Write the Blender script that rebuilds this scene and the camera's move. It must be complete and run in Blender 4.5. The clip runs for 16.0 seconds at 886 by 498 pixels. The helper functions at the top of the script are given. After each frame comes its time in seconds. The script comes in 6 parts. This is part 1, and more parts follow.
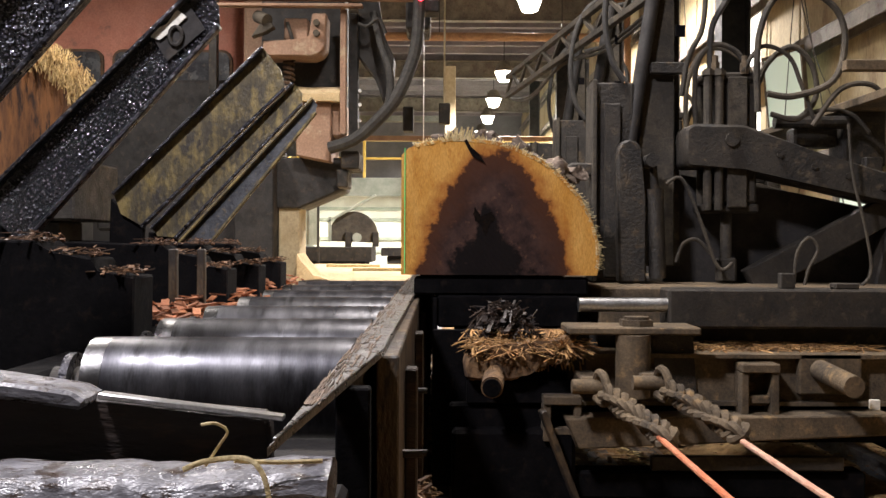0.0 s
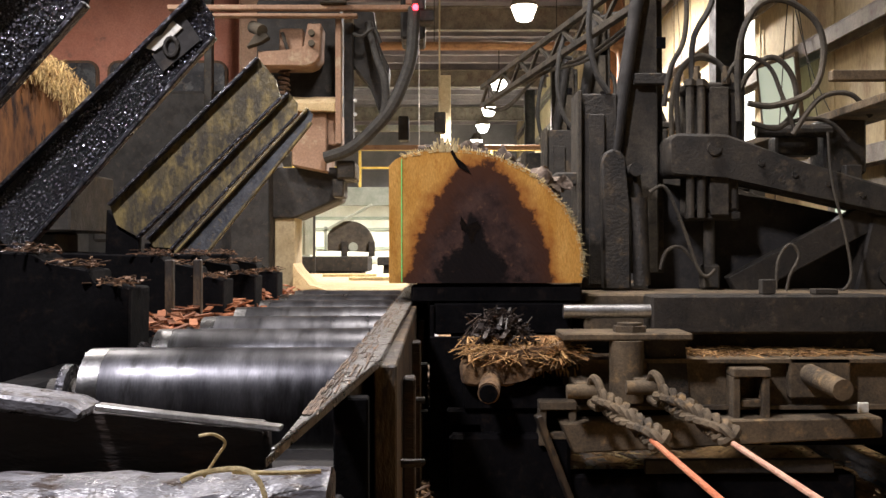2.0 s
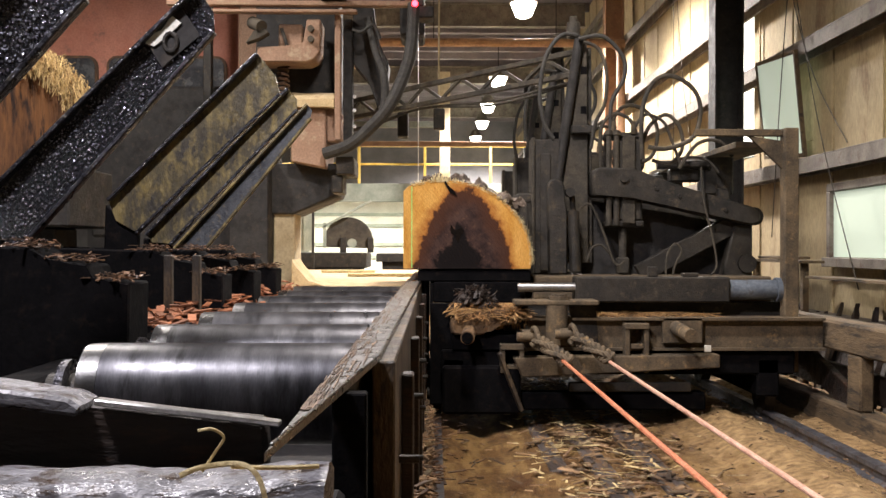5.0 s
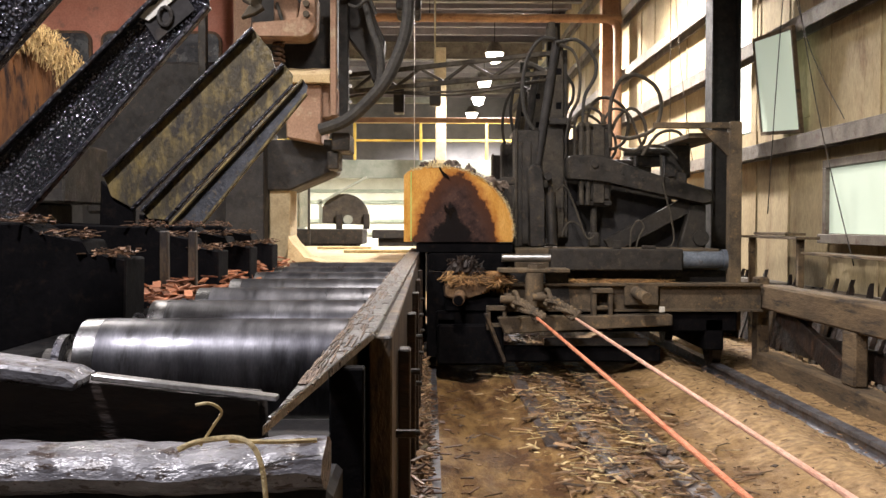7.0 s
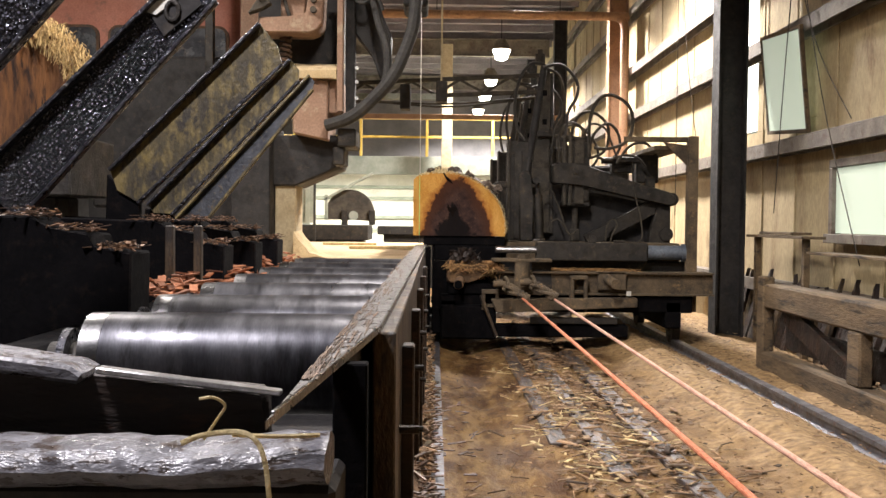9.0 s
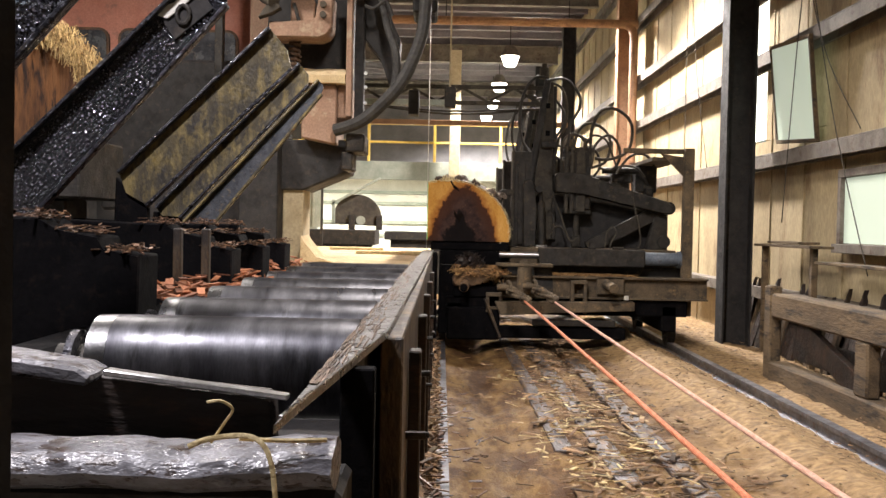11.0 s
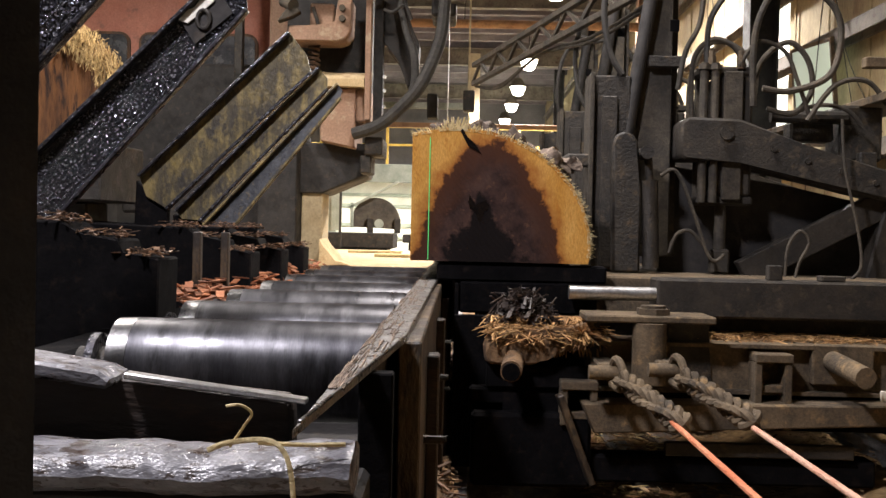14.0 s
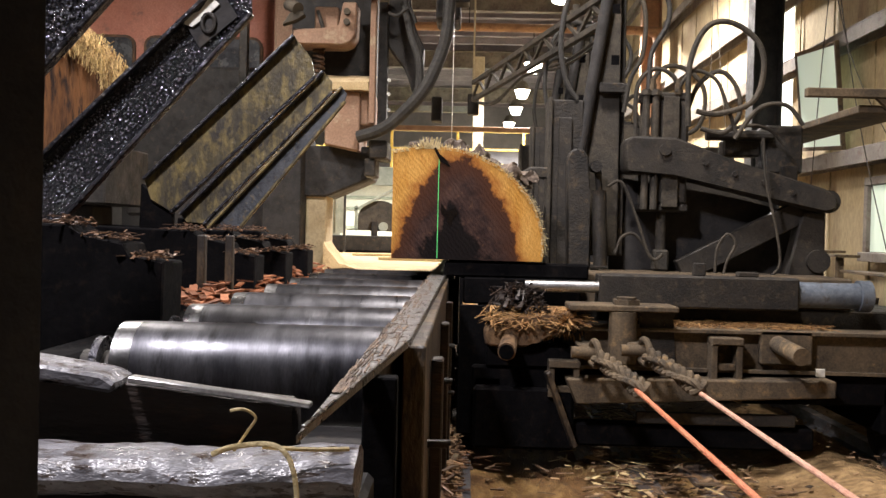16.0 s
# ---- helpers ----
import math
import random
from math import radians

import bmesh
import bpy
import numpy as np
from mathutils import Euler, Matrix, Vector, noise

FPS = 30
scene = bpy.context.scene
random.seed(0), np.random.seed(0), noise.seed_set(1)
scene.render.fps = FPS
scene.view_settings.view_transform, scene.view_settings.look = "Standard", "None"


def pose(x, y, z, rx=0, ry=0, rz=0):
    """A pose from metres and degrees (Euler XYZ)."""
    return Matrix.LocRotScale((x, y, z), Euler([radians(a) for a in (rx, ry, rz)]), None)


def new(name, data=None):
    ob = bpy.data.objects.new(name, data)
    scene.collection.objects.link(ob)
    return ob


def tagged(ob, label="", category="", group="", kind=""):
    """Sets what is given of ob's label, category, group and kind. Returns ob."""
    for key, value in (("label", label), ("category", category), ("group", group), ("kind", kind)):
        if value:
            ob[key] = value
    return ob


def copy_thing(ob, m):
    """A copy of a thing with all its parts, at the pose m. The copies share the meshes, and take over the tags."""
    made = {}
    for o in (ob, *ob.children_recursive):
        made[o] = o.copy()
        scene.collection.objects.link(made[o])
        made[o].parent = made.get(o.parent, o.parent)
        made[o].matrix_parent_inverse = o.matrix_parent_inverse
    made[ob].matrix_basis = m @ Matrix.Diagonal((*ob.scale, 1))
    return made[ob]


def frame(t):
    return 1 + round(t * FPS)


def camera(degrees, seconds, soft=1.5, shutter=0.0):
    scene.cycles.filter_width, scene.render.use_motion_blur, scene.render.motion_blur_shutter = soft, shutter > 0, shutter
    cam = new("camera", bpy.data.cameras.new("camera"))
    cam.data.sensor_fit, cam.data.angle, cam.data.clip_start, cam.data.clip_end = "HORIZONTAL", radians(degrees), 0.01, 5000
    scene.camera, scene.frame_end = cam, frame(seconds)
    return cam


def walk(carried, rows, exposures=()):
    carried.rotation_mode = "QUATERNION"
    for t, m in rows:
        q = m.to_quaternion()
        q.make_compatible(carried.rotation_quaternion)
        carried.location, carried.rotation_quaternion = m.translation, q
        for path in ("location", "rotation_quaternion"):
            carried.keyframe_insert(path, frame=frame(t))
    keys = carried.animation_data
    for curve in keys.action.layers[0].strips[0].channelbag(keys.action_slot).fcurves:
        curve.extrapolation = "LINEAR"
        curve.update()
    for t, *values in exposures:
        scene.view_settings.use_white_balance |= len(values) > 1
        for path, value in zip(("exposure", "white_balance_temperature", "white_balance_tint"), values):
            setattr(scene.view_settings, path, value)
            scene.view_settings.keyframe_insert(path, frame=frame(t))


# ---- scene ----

# camera: a phone resting on the deck, almost still
cam = camera(48.4, 16.0)
PATH = [(0.0, -0.255, -0.405, -0.292, 0.0037, 0.0001, 0.0038),
        (0.5, -0.543, -0.246, -0.354, 0.0020, 0.0012, 0.0040),
        (1.0, -0.613, -0.022, -0.095, 0.0013, 0.0007, 0.0043),
        (1.5, -0.486, -0.067, 0.020, 0.0015, 0.0010, 0.0048),
        (2.0, -0.483, 0.115, 0.094, 0.0019, 0.0007, 0.0037),
        (2.5, -0.335, 0.120, 0.026, 0.0027, 0.0010, 0.0040),
        (3.0, -0.283, 0.104, 0.152, 0.0012, 0.0007, 0.0039),
        (5.5, -0.652, -0.259, -0.165, 0.0020, -0.0017, 0.0017),
        (6.0, -0.891, -1.097, -0.042, -0.0004, -0.0006, 0.0007),
        (6.5, -0.702, -1.223, -0.049, 0.0014, -0.0011, 0.0007),
        (7.0, -0.788, -1.443, -0.100, 0.0000, 0.0000, -0.0000),
        (7.5, -0.613, -1.369, -0.294, 0.0001, -0.0009, -0.0001),
        (8.0, -0.722, -1.531, -0.374, 0.0008, -0.0007, 0.0000),
        (8.5, -0.594, -1.674, -0.427, 0.0017, -0.0010, -0.0004),
        (11.0, -0.075, -1.303, -1.176, -0.0026, 0.0004, -0.0005),
        (11.5, 0.202, -1.370, -1.070, -0.0027, -0.0001, 0.0006),
        (12.0, 0.198, -1.372, -1.204, -0.0048, 0.0001, 0.0016),
        (12.5, 0.259, -1.343, -1.320, -0.0033, 0.0006, 0.0019),
        (13.0, 0.373, -1.239, -1.319, -0.0047, 0.0002, 0.0021),
        (13.5, 0.634, -1.093, -1.397, -0.0032, -0.0015, 0.0022),
        (14.0, 0.980, -1.141, -1.296, -0.0035, 0.0001, 0.0022),
        (14.5, 1.001, -1.059, -1.281, -0.0022, -0.0001, 0.0012),
        (15.0, 0.977, -1.093, -1.303, -0.0045, 0.0003, 0.0025),
        (15.5, 0.913, -1.132, -1.346, -0.0050, 0.0002, 0.0024),
        (16.0, 1.225, -0.974, -1.376, -0.0036, -0.0001, 0.0047)]
walk(cam, [(t, pose(x, y, 1.1 + z, 90 + tilt, lean, turn)) for t, turn, tilt, lean, x, y, z in PATH])

# how far the log's near end is down the track, and how far the knees are set out towards the saw
RUN = [(0.0, 4.17), (0.5, 3.73), (1.0, 3.58), (1.5, 3.76), (2.0, 4.25), (2.5, 4.84), (3.0, 5.25), (3.5, 5.58), (4.5, 6.15), (5.5, 6.71), (6.0, 6.96),
       (6.5, 7.24), (7.0, 7.52), (7.5, 7.82), (8.0, 8.16), (8.5, 8.55), (9.0, 8.93), (9.5, 9.25), (10.0, 9.48), (10.5, 9.56), (11.0, 9.36), (11.5, 8.66),
       (12.0, 7.67), (12.5, 6.57), (13.0, 5.45), (13.5, 4.69), (14.0, 4.28), (14.5, 4.21), (15.0, 4.41), (15.5, 4.75), (16.0, 5.05)]
SETS = [(0.0, 0.04), (0.5, 0.04), (1.0, 0.032), (1.5, 0.0), (2.0, 0.0), (12.5, 0.0), (13.0, -0.008), (13.5, -0.024), (14.0, -0.08), (14.5, -0.145),
        (15.0, -0.212), (15.5, -0.235), (16.0, -0.238)]

# ---- light ----
world = bpy.data.worlds.new("world")
scene.world = world
world.use_nodes = True
wn = world.node_tree
sky = wn.nodes.new("ShaderNodeTexSky")
sky.sky_type, sky.sun_disc, sky.sun_elevation, sky.sun_rotation = "NISHITA", False, radians(25), radians(90)
wn.links.new(sky.outputs[0], wn.nodes["Background"].inputs[0])
wn.nodes["Background"].inputs[1].default_value = 0.05


# ---- materials ----
def material(name, c1, c2, rough=0.7, metal=0.0, scale=8.0, bump=0.3, fine=60.0, c3=None, rough2=None, cut=(0.35, 0.65), stretch=(1, 1, 1), cut3=(0.55, 0.7), island=0.0, turn=0.0, gloss=0.5):
    m = bpy.data.materials.new(name)
    m.use_nodes = True
    nt, nd = m.node_tree, m.node_tree.nodes
    b = nd["Principled BSDF"]
    tc, mp = nd.new("ShaderNodeTexCoord"), nd.new("ShaderNodeMapping")
    mp.inputs["Scale"].default_value, mp.inputs["Rotation"].default_value = stretch, (0, radians(turn), 0)
    b.inputs["Specular IOR Level"].default_value = gloss
    nt.links.new(tc.outputs["Object"], mp.inputs["Vector"])

    def noise_tex(sc, detail=6):
        n = nd.new("ShaderNodeTexNoise")
        n.inputs["Scale"].default_value, n.inputs["Detail"].default_value, n.inputs["Roughness"].default_value = sc, detail, 0.65
        nt.links.new(mp.outputs[0], n.inputs["Vector"])
        return n

    def ramp(fac, lo, hi, a, z):
        r = nd.new("ShaderNodeValToRGB")
        r.color_ramp.elements[0].position, r.color_ramp.elements[1].position = lo, hi
        r.color_ramp.elements[0].color, r.color_ramp.elements[1].color = (*a, 1), (*z, 1)
        nt.links.new(fac, r.inputs[0])
        return r.outputs[0]

    big, small = noise_tex(scale), noise_tex(fine, 3)
    col = ramp(big.outputs["Fac"], *cut, c1, c2)
    if c3:
        third = noise_tex(scale * 2.7)
        mix = nd.new("ShaderNodeMix")
        mix.data_type = "RGBA"
        nt.links.new(ramp(third.outputs["Fac"], *cut3, (0, 0, 0), (1, 1, 1)), mix.inputs["Factor"])
        nt.links.new(col, mix.inputs["A"])
        mix.inputs["B"].default_value = (*c3, 1)
        col = mix.outputs["Result"]
    grain = nd.new("ShaderNodeMix")
    grain.data_type, grain.blend_type = "RGBA", "MULTIPLY"
    grain.inputs["Factor"].default_value = 0.55
    nt.links.new(col, grain.inputs["A"])
    nt.links.new(ramp(small.outputs["Fac"], 0.3, 0.65, (0.45, 0.45, 0.45), (1, 1, 1)), grain.inputs["B"])
    col = grain.outputs["Result"]
    if island:
        info = nd.new("ShaderNodeNewGeometry")
        hsv = nd.new("ShaderNodeHueSaturation")
        mr = nd.new("ShaderNodeMapRange")
        mr.inputs["To Min"].default_value, mr.inputs["To Max"].default_value = 1 - island, 1 + island
        nt.links.new(info.outputs["Random Per Island"], mr.inputs["Value"])
        nt.links.new(mr.outputs[0], hsv.inputs["Value"])
        nt.links.new(col, hsv.inputs["Color"])
        col = hsv.outputs["Color"]
    nt.links.new(col, b.inputs["Base Color"])
    b.inputs["Metallic"].default_value = metal
    r2 = rough if rough2 is None else rough2
    mr = nd.new("ShaderNodeMapRange")
    mr.inputs["From Min"].default_value, mr.inputs["From Max"].default_value = 0.35, 0.65
    mr.inputs["To Min"].default_value, mr.inputs["To Max"].default_value = rough, r2
    nt.links.new(noise_tex(scale * 1.7).outputs["Fac"], mr.inputs["Value"])
    nt.links.new(mr.outputs[0], b.inputs["Roughness"])
    bp = nd.new("ShaderNodeBump")
    bp.inputs["Strength"].default_value, bp.inputs["Distance"].default_value = bump, 0.01
    nt.links.new(small.outputs["Fac"], bp.inputs["Height"])
    nt.links.new(bp.outputs[0], b.inputs["Normal"])
    return m


def glow(name, colour, strength):
    m = bpy.data.materials.new(name)
    m.use_nodes = True
    b = m.node_tree.nodes["Principled BSDF"]
    b.inputs["Base Color"].default_value = (*colour, 1)
    b.inputs["Emission Color"].default_value, b.inputs["Emission Strength"].default_value = (*colour, 1), strength
    return m


STEEL = material("greasy_steel", (0.012, 0.0105, 0.009), (0.036, 0.03, 0.023), 0.5, 0.2, 6, 0.5, 70, (0.08, 0.056, 0.032), 0.8)
WETSTEEL = material("wet_black_steel", (0.012, 0.012, 0.016), (0.05, 0.05, 0.06), 0.18, 0.5, 18, 1.0, 45, (0.1, 0.085, 0.06), 0.5)
DUSTY = material("dusty_steel", (0.03, 0.026, 0.02), (0.095, 0.077, 0.054), 0.7, 0.1, 5, 0.35, 80, (0.02, 0.017, 0.014), 0.95, cut=(0.38, 0.7))
OILED = material("oily_knee_steel", (0.011, 0.0095, 0.008), (0.036, 0.029, 0.021), 0.55, 0.1, 6, 0.4, 80, (0.075, 0.056, 0.036), 0.9, cut3=(0.57, 0.72))
SAWDUSTED = material("sawdust_coated_steel", (0.05, 0.038, 0.025), (0.16, 0.115, 0.066), 0.8, 0.1, 5, 0.35, 80, (0.26, 0.17, 0.08), 0.95, cut3=(0.57, 0.72))
CHANNEL = material("muddy_channel_steel", (0.022, 0.019, 0.017), (0.1, 0.077, 0.03), 0.35, 0.1, 6, 0.5, 60, (0.2, 0.15, 0.052), 0.8, stretch=(1, 1, 0.55), cut3=(0.46, 0.62))
RUST = material("rusty_steel", (0.05, 0.03, 0.02), (0.13, 0.07, 0.035), 0.8, 0.1, 7, 0.4, 80, (0.05, 0.043, 0.038), 0.95)
BROWN = material("brown_paint", (0.27, 0.16, 0.105), (0.36, 0.23, 0.155), 0.75, 0.0, 3, 0.15, 50, (0.4, 0.3, 0.2), 0.9)
REDPAINT = material("faded_red_paint", (0.36, 0.13, 0.085), (0.46, 0.19, 0.13), 0.6, 0.0, 2.5, 0.15, 50, (0.25, 0.12, 0.085), 0.85)
CHROME = material("polished_rod", (0.5, 0.5, 0.5), (0.72, 0.72, 0.72), 0.28, 1.0, 5, 0.05, 80, (0.4, 0.39, 0.38), 0.42)
BAND = material("worn_band_steel", (0.12, 0.12, 0.12), (0.34, 0.34, 0.34), 0.22, 1.0, 6, 0.06, 80, (0.06, 0.055, 0.05), 0.4)
ROLLER = material("worn_roller_steel", (0.035, 0.035, 0.04), (0.125, 0.125, 0.135), 0.27, 0.8, 3, 0.025, 90, (0.022, 0.022, 0.022), 0.45, stretch=(3, 0.6, 0.6))
BLUEGREY = material("blue_grey_paint", (0.1, 0.12, 0.15), (0.2, 0.23, 0.27), 0.4, 0.3, 6, 0.2, 60, (0.1, 0.07, 0.04), 0.6)
TIMBER = material("old_timber", (0.065, 0.043, 0.022), (0.19, 0.13, 0.068), 0.85, 0.0, 4, 0.6, 50, (0.035, 0.025, 0.016), 0.95, stretch=(1.4, 0.25, 1.4), cut3=(0.52, 0.64))
DARKWOOD = material("wet_dark_wood", (0.012, 0.009, 0.008), (0.04, 0.024, 0.016), 0.4, 0.0, 6, 0.8, 40, (0.08, 0.035, 0.017), 0.7, stretch=(0.3, 1, 1))
WETBARK = material("wet_peeled_bark", (0.07, 0.068, 0.076), (0.21, 0.21, 0.23), 0.22, 0.0, 20, 0.5, 60, (0.035, 0.022, 0.016), 0.5, stretch=(0.5, 1, 1), cut3=(0.54, 0.58))
BARK = material("bark", (0.04, 0.028, 0.02), (0.14, 0.105, 0.08), 0.9, 0.0, 14, 1.0, 50, (0.3, 0.25, 0.2), island=0.5)
WETCHIPS = material("wet_bark_shreds", (0.05, 0.025, 0.015), (0.19, 0.1, 0.05), 0.4, 0.0, 7, 0.5, 60, (0.26, 0.15, 0.07), 0.8, island=0.6)
STRAW = material("pale_straw_shreds", (0.36, 0.25, 0.1), (0.66, 0.53, 0.28), 0.85, 0.0, 9, 0.4, 60, island=0.5)
PLANKWOOD = material("wet_grey_planks", (0.035, 0.026, 0.022), (0.12, 0.1, 0.095), 0.35, 0.0, 4, 0.6, 50, (0.16, 0.09, 0.04), 0.8, stretch=(2, 0.35, 1), cut3=(0.5, 0.58))
# grease black, darkened further to hold the shade under and between parts
SHADE_GREASE = material("shaded_black_grease", (0.0025, 0.0025, 0.003), (0.006, 0.0055, 0.006), 0.8, 0.0, 8, 0.2, 60, (0.012, 0.009, 0.008), 0.95, gloss=0.05)
ROT = material("rotten_wood", (0.003, 0.002, 0.002), (0.01, 0.006, 0.004), 0.95, 0.0, 20, 0.3, 70, gloss=0.1)
LOGRED = material("orange_log_end", (0.05, 0.02, 0.009), (0.19, 0.08, 0.024), 0.85, 0.0, 5, 0.8, 40, (0.025, 0.013, 0.008), 0.95, stretch=(1.8, 1, 0.3), cut3=(0.52, 0.62))
FIBRE = material("pale_fibres", (0.6, 0.48, 0.24), (0.8, 0.68, 0.4), 0.8, 0.0, 20, 0.4, 80)
SAWDUST = material("sawdust", (0.48, 0.35, 0.18), (0.64, 0.5, 0.29), 0.95, 0.0, 3, 0.6, 90, (0.38, 0.25, 0.12), 1.0)
CHIPS = material("bark_chips", (0.1, 0.055, 0.028), (0.3, 0.19, 0.1), 0.85, 0.0, 4, 0.4, 60, (0.45, 0.36, 0.2), island=0.75)
REDCHIPS = material("red_bark_chips", (0.2, 0.07, 0.03), (0.36, 0.14, 0.06), 0.9, 0.0, 6, 0.4, 60, island=0.5)
SHEET = material("stained_wall_sheet", (0.34, 0.26, 0.14), (0.52, 0.42, 0.24), 0.75, 0.0, 0.9, 0.15, 40, (0.22, 0.14, 0.07), 0.9, stretch=(1, 1, 0.45))
GIRT = material("girt_steel", (0.12, 0.1, 0.08), (0.24, 0.21, 0.17), 0.7, 0.1, 4, 0.2, 60, (0.1, 0.06, 0.04))
COLUMN = material("black_steel", (0.012, 0.011, 0.011), (0.028, 0.025, 0.023), 0.6, 0.1, 5, 0.2, 60, (0.045, 0.035, 0.026), 0.9)
ORANGE = material("orange_oxide_paint", (0.24, 0.125, 0.06), (0.34, 0.19, 0.1), 0.65, 0.0, 3, 0.15, 50, (0.18, 0.09, 0.05))
YELLOW = material("yellow_paint", (0.6, 0.4, 0.06), (0.72, 0.52, 0.12), 0.55, 0.0, 5, 0.1, 50)
GREENGREY = material("green_grey_paint", (0.22, 0.25, 0.2), (0.34, 0.36, 0.3), 0.6, 0.0, 4, 0.1, 50)
WHITEWALL = material("white_wall", (0.62, 0.6, 0.52), (0.78, 0.76, 0.68), 0.7, 0.0, 1.5, 0.1, 40)
GREYWALL = material("grey_wall", (0.16, 0.16, 0.17), (0.26, 0.26, 0.27), 0.7, 0.0, 1.0, 0.1, 40)
ROOF = material("dark_roof_sheet", (0.16, 0.14, 0.15), (0.28, 0.25, 0.26), 0.7, 0.0, 1.0, 0.2, 40)
RUBBER = material("black_hose", (0.015, 0.014, 0.013), (0.04, 0.036, 0.03), 0.7, 0.0, 20, 0.2, 80)
ROPE = material("orange_rope", (0.62, 0.17, 0.07), (0.74, 0.3, 0.16), 0.8, 0.0, 30, 1.0, 150, (0.5, 0.2, 0.12), stretch=(1, 0.3, 1))
WIRE = material("pale_cable", (0.4, 0.33, 0.2), (0.55, 0.46, 0.3), 0.7, 0.0, 12, 0.2, 80)
CONCRETE = material("concrete", (0.2, 0.18, 0.15), (0.32, 0.29, 0.24), 0.9, 0.0, 2, 0.4, 60, (0.12, 0.09, 0.06))
RAILSTEEL = material("rail_steel", (0.09, 0.09, 0.1), (0.2, 0.2, 0.22), 0.35, 0.6, 8, 0.2, 60, (0.14, 0.075, 0.04), 0.6)
WETWEB = material("glittering_wet_steel", (0.007, 0.007, 0.009), (0.02, 0.02, 0.026), 0.08, 0.0, 14, 1.0, 62, (0.05, 0.05, 0.054), 0.2, cut3=(0.58, 0.7), gloss=0.8)
WETWEB.node_tree.nodes["Bump"].inputs["Distance"].default_value = 0.025
GOLDFIBRE = material("golden_fibres", (0.32, 0.2, 0.07), (0.6, 0.42, 0.17), 0.8, 0.0, 12, 0.4, 80, island=0.4)
ORANGELITTER = material("orange_bark_litter", (0.22, 0.11, 0.04), (0.5, 0.3, 0.12), 0.85, 0.0, 9, 0.4, 60, (0.09, 0.05, 0.025), island=0.6)
DAYBRIGHT = glow("bright_daylight", (0.95, 0.97, 0.9), 2.0)
BLUEWEB = material("blue_grey_steel", (0.02, 0.023, 0.03), (0.07, 0.074, 0.084), 0.28, 0.2, 9, 0.4, 50, (0.11, 0.085, 0.05), 0.6)
WETPLATE = material("wet_grey_plate", (0.1, 0.095, 0.09), (0.3, 0.29, 0.28), 0.18, 0.3, 16, 0.6, 45, (0.12, 0.075, 0.045), 0.5)
FINELITTER = material("fine_bark_litter", (0.06, 0.035, 0.022), (0.2, 0.13, 0.08), 0.7, 0.0, 9, 0.4, 60, island=0.5)
WETFLAKE = material("wet_flakes", (0.1, 0.1, 0.12), (0.3, 0.3, 0.34), 0.1, 0.6, 30, 0.2, 90, (0.06, 0.05, 0.05), 0.2, island=0.4)
LITTERED = material("littered_headblock", (0.07, 0.04, 0.02), (0.24, 0.14, 0.065), 0.9, 0.0, 11, 0.9, 50, (0.045, 0.028, 0.018))
GUARDWOOD = material("dirty_guard_timber", (0.025, 0.017, 0.012), (0.17, 0.11, 0.052), 0.7, 0.0, 7, 0.8, 50, (0.02, 0.015, 0.011), 0.5, stretch=(1, 0.5, 0.35), cut=(0.4, 0.7), cut3=(0.5, 0.6))
WALLDUST = material("dusted_plaster", (0.36, 0.29, 0.17), (0.5, 0.42, 0.27), 0.9, 0.0, 3, 0.3, 50)
PALEROPE = material("faded_pink_rope", (0.6, 0.3, 0.2), (0.72, 0.46, 0.34), 0.8, 0.0, 30, 0.8, 150, (0.5, 0.25, 0.18), stretch=(1, 0.3, 1))


